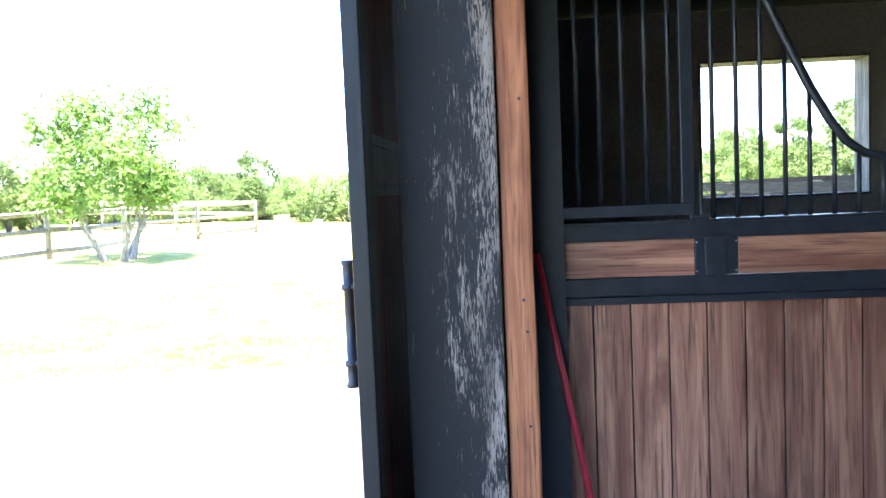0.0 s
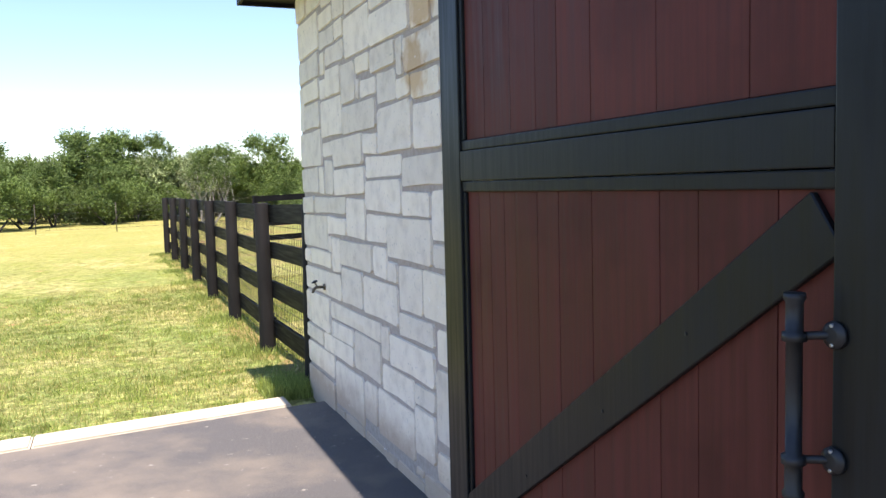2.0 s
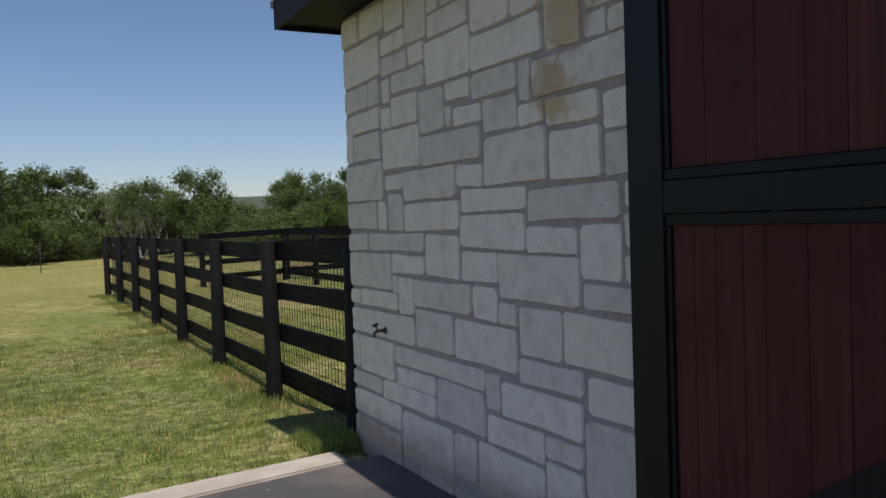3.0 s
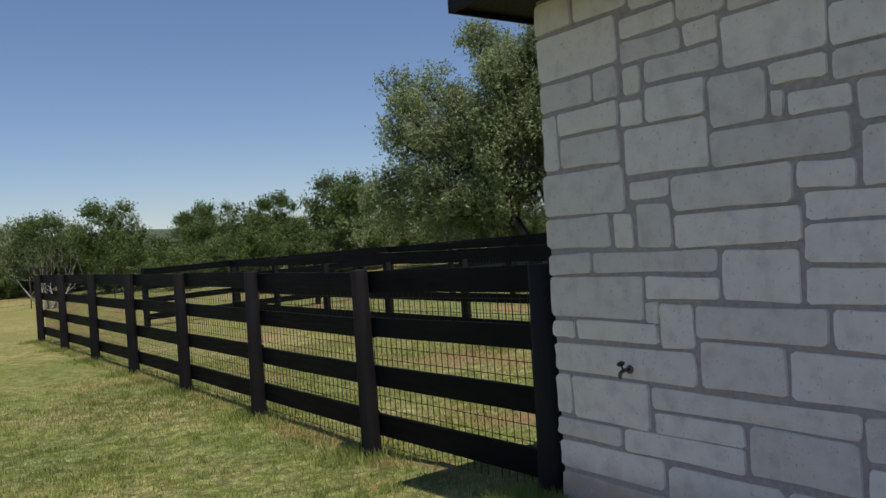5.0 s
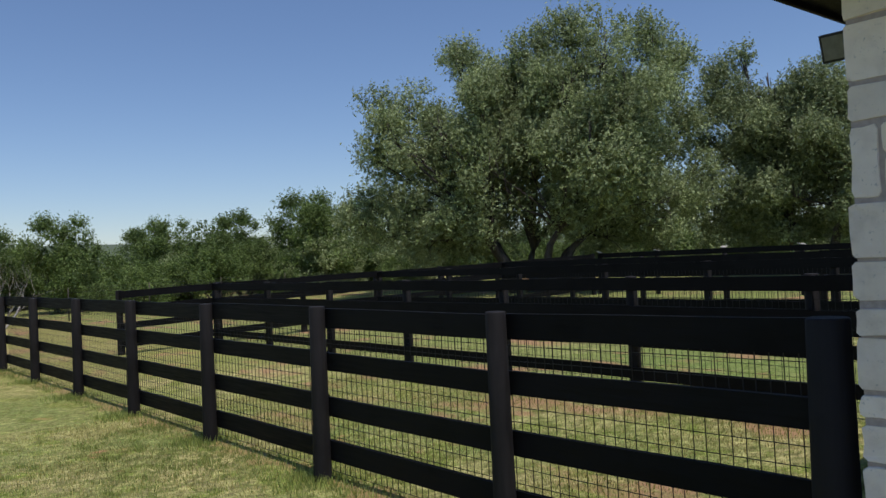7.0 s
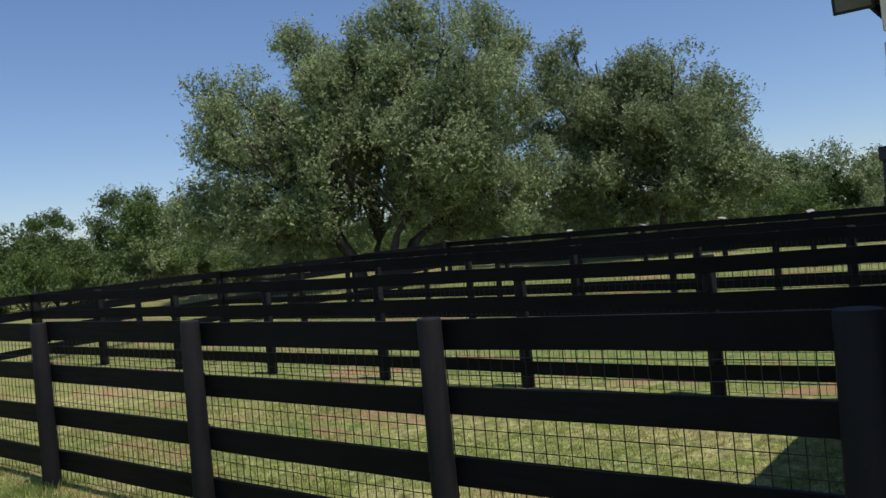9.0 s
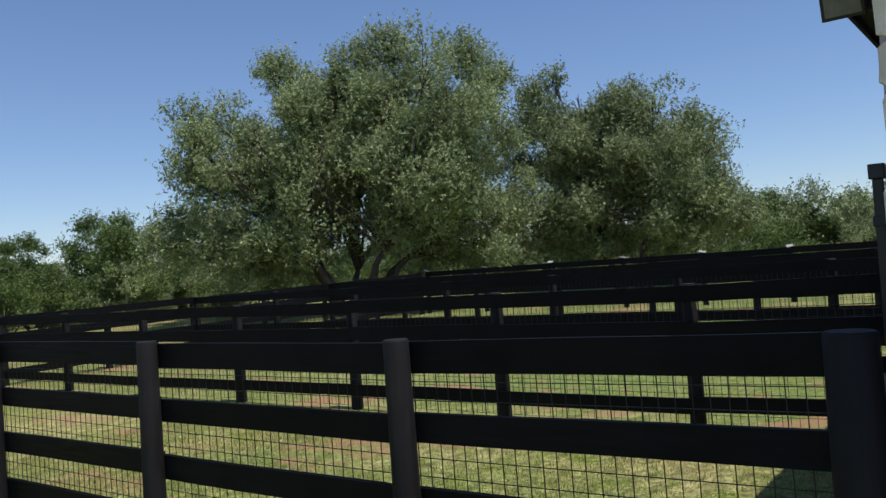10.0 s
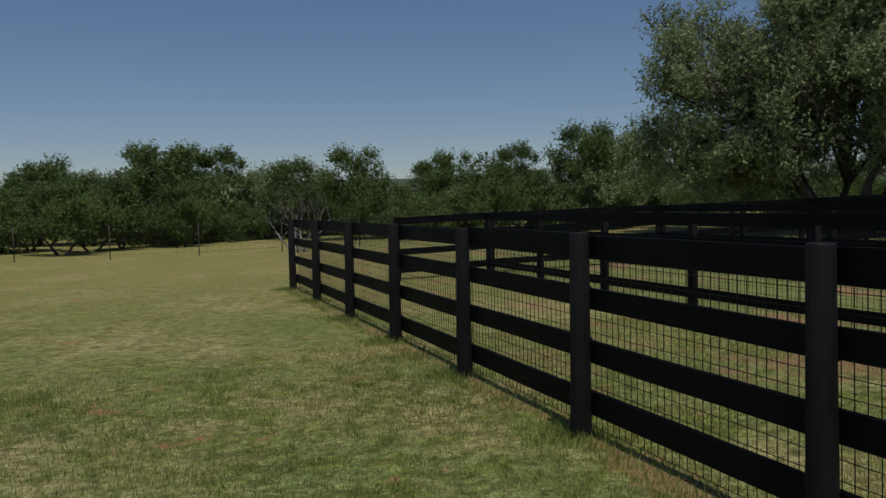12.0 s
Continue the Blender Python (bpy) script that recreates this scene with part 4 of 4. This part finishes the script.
# ---- yard tree, grey rail fence and boxes seen through the doorway ----
tree("crape_myrtle", at(-10.1, 18.4), 4.3, 2.1, 20000, 0.075, LIGHTLEAF, 77, "multi-stemmed bright green crape myrtle in a planted bed", stems=5, lobes=30, low=0.38, bark=GREYWOOD, depth=2)


def build_rail_fence():
    pts = [(-10.3, 31.2), (-11.2, 27.0), (-12.0, 22.8), (-12.2, 18.7), (-12.6, 14.6)]
    F = empty("rail_fence", at(*pts[0]), label="weathered grey timber rail fence", category="fence")
    base = Vector(F.location)
    q = [Vector(at(*p)) - base for p in pts]
    for p in q:
        part("post", tube([p + Vector((0, 0, -0.1)), p + Vector((0, 0, 1.38)), p + Vector((0, 0, 1.4))], [0.085, 0.08, 0.07], 10), GREYWOOD, F)
    for a, b in zip(q, q[1:]):
        for z in (1.3, 0.83, 0.25):
            part("rail", tube([a + Vector((0, 0, z)), (a + b) / 2 + Vector((0, 0, z - 0.02)), b + Vector((0, 0, z))], 0.065, 8), GREYWOOD, F)
    G = empty("rail_fence", at(-10.3, 31.2), label="weathered grey timber rail fence turning away", category="fence")
    base = Vector(G.location)
    pts = [(-10.3, 31.25), (-14.3, 32.5), (-18.3, 33.7), (-22.3, 34.9)]
    q = [Vector(at(*p)) - base for p in pts]
    for p in q[1:]:
        part("post", tube([p + Vector((0, 0, -0.1)), p + Vector((0, 0, 1.4))], 0.08, 10), GREYWOOD, G)
    for a, b in zip(q, q[1:]):
        for z in (1.3, 0.83, 0.25):
            part("rail", tube([a + Vector((0, 0, z)), b + Vector((0, 0, z))], 0.065, 8), GREYWOOD, G)
    for x, y, s in ((-9.3, 31.7, 0.55), (-8.1, 33.2, 0.34)):
        tagged(part("utility_box", box((x - s / 2, y - s / 2, float(gz(x, y)) - 0.02), (x + s / 2, y + s / 2, float(gz(x, y)) + 0.95 * s / 0.75), 0.03), WHITE), "white painted utility box standing in the field", "utility box")


build_rail_fence()


def build_wire_fence():
    F = empty("wire_fence", at(-22, 34.6), label="thin wire field fence on slim steel posts before the trees", category="fence")
    base = Vector(F.location)
    q = [Vector(at(-22 + 3.0 * i, 34.6 + 0.03 * i)) - base for i in range(13)]
    for p in q:
        part("post", tube([p + Vector((0, 0, -0.1)), p + Vector((0, 0, 1.25))], 0.018, 6), BARK, F)
    for a, b in zip(q, q[1:]):
        bm = bmesh.new()
        for z in (0.2, 0.42, 0.64, 0.86, 1.06, 1.2):
            add_tube(bm, [a + Vector((0, 0, z)), b + Vector((0, 0, z))], 0.006, 4)
        for i in range(12):
            c = a.lerp(b, i / 12)
            add_tube(bm, [c + Vector((0, 0, 0.2)), c + Vector((0, 0, 1.2))], 0.0025, 4)
        tagged(part("wire", bm, WIRE, F), kind="stuff")


build_wire_fence()


# ---- grass ----
def blades(name, n, area, height, material, seed, label, keep=None):
    g = np.random.default_rng(seed)
    x = area[0] + (area[1] - area[0]) * g.random(n)
    y = area[2] + (area[3] - area[2]) * g.random(n)
    ok = y > 4.55 + 0.11 * np.minimum(x, 0)
    ok &= ~((x > -0.02) & (y < 4.72))
    if keep is not None:
        ok &= keep(x, y, g)
    x, y = x[ok], y[ok]
    n = len(x)
    z = gz(x, y) - 0.012
    a = g.random(n) * 2 * np.pi
    h = height * (0.5 + g.random(n))
    w = 0.0035 + 0.003 * g.random(n)
    lean = (g.random(n) - 0.2) * 0.9 * h
    b = g.random(n) * 2 * np.pi
    p0 = np.stack([x - np.cos(a) * w, y - np.sin(a) * w, z], -1)
    p1 = np.stack([x + np.cos(a) * w, y + np.sin(a) * w, z], -1)
    p2 = np.stack([x + np.cos(b) * lean, y + np.sin(b) * lean, z + h], -1)
    verts = np.stack([p0, p1, p2], 1).reshape(-1, 3)
    me = bpy.data.meshes.new(name)
    me.from_pydata(verts.tolist(), [], np.arange(n * 3).reshape(-1, 3).tolist())
    me.materials.append(material)
    tagged(new(name, me), label, "grass", kind="stuff")


def clumpy(x, y, g):
    f = np.array([noise.noise((a * 0.8, b * 0.8, 3.0)) for a, b in zip(x, y)])
    return f + 0.35 * g.normal(size=len(x)) > 0.05


blades("grass", 150000, (-8, 4.6, 3.6, 14), 0.035, GRASSM, 1, "short dry green and straw grass blades")
blades("grass", 90000, (-6, 4.6, 3.6, 13), 0.045, GREENGRASS, 2, "clumps of short green grass blades", clumpy)
blades("grass", 5000, (-0.35, 0.0, 4.4, 4.95), 0.10, GREENGRASS, 3, "taller green grass tuft at the wall's foot")
blades("grass", 9000, (-0.15, 0.3, 4.9, 21.6), 0.07, GREENGRASS, 4, "taller green grass along the fence foot", clumpy)


def by_posts(x, y, g):
    d = np.min([np.hypot(x - FX + 0.12, y - v - 0.05) for v in YS], axis=0)
    return d + 0.12 * g.normal(size=len(x)) < 0.22


def tufts(x, y, g):
    f = np.array([noise.noise((a * 4.5, b * 4.5, 7.0)) + 0.7 * noise.noise((a * 1.1, b * 1.1, 2.0)) for a, b in zip(x, y)])
    return f > 0.34


blades("grass", 60000, (-0.5, 0.4, 4.9, 21.8), 0.075, GREENGRASS, 6, "dark weedy grass tufts round the fence posts", by_posts)
blades("grass", 170000, (-6, 0.1, 4.0, 13), 0.045, GREENGRASS, 7, "thick green turf tufts in the mown field", tufts)


# ---- wall stones: left, right, foot and head of each in centimetres along the wall ----
FOOT_STONES = [
    (160, 178, -10, 12), (178, 228, -10, 12), (228, 268, -10, 6), (268, 286, -10, 6), (286, 326, -10, 6), (326, 368, -10, 6),
    (368, 390, -10, 6), (391, 465, -10, 20), (325, 390, 6, 37), (228, 240, 6, 12), (239, 299, 10, 38), (300, 325, 12, 37),
    (160, 184, 12, 28), (184, 210, 12, 28), (211, 239, 17, 42), (390, 466, 21, 38), (160, 168, 28, 44), (169, 210, 31, 67),
    (239, 289, 38, 54), (290, 342, 38, 63), (343, 417, 38, 51), (417, 466, 39, 51), (210, 239, 42, 54), (160, 168, 44, 68)]
LOW_STONES = [
    (453, 466, 51, 76), (343, 396, 51, 63), (397, 453, 51, 76), (210, 275, 54, 72), (275, 289, 55, 75), (289, 397, 63, 76),
    (168, 208, 67, 85), (160, 168, 68, 82), (209, 258, 73, 86), (259, 320, 76, 99), (367, 466, 76, 94), (320, 366, 76, 100),
    (160, 168, 82, 98), (167, 223, 86, 110), (223, 258, 86, 110)]
TAP_STONES = [
    (367, 389, 94, 118), (447, 466, 95, 107), (389, 447, 95, 107), (160, 166, 98, 118), (258, 275, 99, 111), (275, 300, 99, 117),
    (300, 367, 100, 117), (388, 398, 106, 118), (397, 466, 107, 131), (210, 274, 111, 134), (166, 209, 111, 123), (274, 311, 118, 135),
    (352, 397, 118, 131), (160, 166, 118, 124), (311, 351, 118, 143), (183, 210, 123, 148), (160, 183, 123, 136)]
MIDDLE_STONES = [
    (432, 466, 131, 144), (352, 432, 131, 144), (210, 249, 134, 147), (249, 310, 135, 153), (160, 182, 136, 152), (310, 377, 144, 161),
    (401, 416, 144, 164), (377, 400, 144, 168), (417, 466, 145, 164), (183, 247, 148, 164), (160, 182, 152, 164), (248, 310, 153, 166),
    (312, 377, 161, 180), (405, 466, 164, 189), (160, 193, 165, 183), (194, 230, 165, 188), (231, 284, 166, 191), (285, 312, 166, 179),
    (377, 404, 169, 180)]
HIGH_STONES = [
    (286, 353, 180, 198), (353, 405, 181, 206), (160, 193, 183, 200), (194, 231, 188, 202), (407, 451, 189, 208), (452, 465, 189, 222),
    (231, 253, 191, 202), (253, 285, 191, 209), (285, 314, 198, 209), (322, 353, 198, 223), (314, 322, 198, 211), (160, 175, 201, 219),
    (176, 241, 202, 220), (241, 252, 202, 222), (353, 390, 206, 225), (391, 407, 206, 220), (407, 452, 208, 222), (252, 294, 209, 222),
    (294, 322, 211, 223)]
EAVES_STONES = [
    (160, 189, 220, 231), (189, 204, 220, 232), (205, 231, 220, 254), (391, 404, 221, 238), (405, 424, 222, 240), (232, 294, 222, 241),
    (424, 465, 222, 240), (294, 345, 223, 249), (345, 390, 225, 238), (160, 204, 232, 260), (344, 365, 238, 251), (365, 405, 238, 251),
    (405, 465, 240, 267), (232, 257, 241, 272), (257, 294, 241, 281), (295, 340, 249, 262), (340, 368, 251, 285), (368, 404, 251, 263),
    (204, 230, 254, 260), (160, 180, 260, 274), (180, 206, 260, 274), (206, 232, 260, 274), (294, 325, 262, 285), (325, 340, 262, 284),
    (368, 397, 264, 286), (436, 465, 267, 286), (397, 436, 267, 286), (232, 256, 272, 286), (160, 190, 274, 286), (190, 216, 274, 286),
    (216, 232, 274, 286)]


def lay_out(y_lo, y_hi, z_lo, z_hi, rnd):
    """Random ashlar: chunks of two to four rows, each row cut into stones."""
    def cuts(a, b, lo, hi):
        out = [a]
        while b - out[-1] > hi:
            step = rnd.uniform(lo, hi)
            if b - out[-1] - step < lo:
                step = (b - out[-1]) / 2
            out.append(out[-1] + step)
        return out + [b]
    for z0, z1 in zip(*(lambda c: (c, c[1:]))(cuts(z_lo, z_hi, 0.34, 0.58))):
        chunks = cuts(y_lo, y_hi, 0.32, 1.2)
        for y0, y1 in zip(chunks, chunks[1:]):
            rows = cuts(z0, z1, 0.085, 0.27)
            for a, b in zip(rows, rows[1:]):
                ys = cuts(y0, y1, 0.10 + 0.2 * (b - a), 0.36 + 1.0 * (b - a))
                for c, d in zip(ys, ys[1:]):
                    yield c, d, a, b


def build_stones():
    rnd = random.Random(31)

    def wob(y, z):
        return z + 0.008 * noise.noise((y * 1.4, z * 0.7, 4.0)) + 0.005 * noise.noise((y * 5, z * 2, 9.0))
    laid = [[v / 100 for v in q] for rows in (FOOT_STONES, LOW_STONES, TAP_STONES, MIDDLE_STONES, HIGH_STONES, EAVES_STONES) for q in rows]
    laid += list(lay_out(-0.075, 1.60, -0.12, EAVE + 0.02, rnd))
    for y0, y1, z0, z1 in laid:
        e, j = 0.0075, 0.007
        corner = y1 > NY - 0.01
        q = [(y0 + e, z0 + e), (y1 - e, z0 + e), (y1 - e, z1 - e), (y0 + e, z1 - e)]
        q = [(a + rnd.uniform(-j, j), wob(a, b) + rnd.uniform(-j, j)) for a, b in q]
        ring = []
        for i in range(4):
            a, b = q[i], q[(i + 1) % 4]
            cut = min(0.2, (0.018 + 0.028 * rnd.random()) / math.hypot(b[0] - a[0], b[1] - a[1]))
            ring += [(a[0] + (b[0] - a[0]) * cut * 0.6, a[1] + (b[1] - a[1]) * cut * 0.6),
                     ((a[0] + b[0]) / 2 + rnd.uniform(-0.004, 0.004), (a[1] + b[1]) / 2 + rnd.uniform(-0.004, 0.004)),
                     (b[0] - (b[0] - a[0]) * cut * 0.5, b[1] - (b[1] - a[1]) * cut * 0.5)]
        if corner:
            ring = [(a + (rnd.uniform(0.0, 0.012) if a > NY - 0.03 else 0), b) for a, b in ring]
        n = len(ring)
        cy, cz = sum(m[0] for m in ring) / n, sum(m[1] for m in ring) / n
        proud = rnd.uniform(0.0, 0.009)
        bm = bmesh.new()
        edge = [bm.verts.new((0.008, a, b)) for a, b in ring]
        fr = []
        for a, b in ring:
            dy, dz = cy - a, cz - b
            L = math.hypot(dy, dz)
            fr.append(bm.verts.new((-0.005 - proud + rnd.uniform(-0.002, 0.002), a + dy / L * 0.006, b + dz / L * 0.006)))
        mid = bm.verts.new((-0.007 - proud + rnd.uniform(-0.003, 0.003), cy, cz))
        for i in range(n):
            k = (i + 1) % n
            bm.faces.new((edge[k], edge[i], fr[i], fr[k]))
            bm.faces.new((fr[k], fr[i], mid))
        bmesh.ops.recalc_face_normals(bm, faces=bm.faces[:])
        if mid.link_faces[0].normal.x > 0:
            bmesh.ops.reverse_faces(bm, faces=bm.faces[:])
        part("stone", bm, STONE, wall_w)


build_stones()
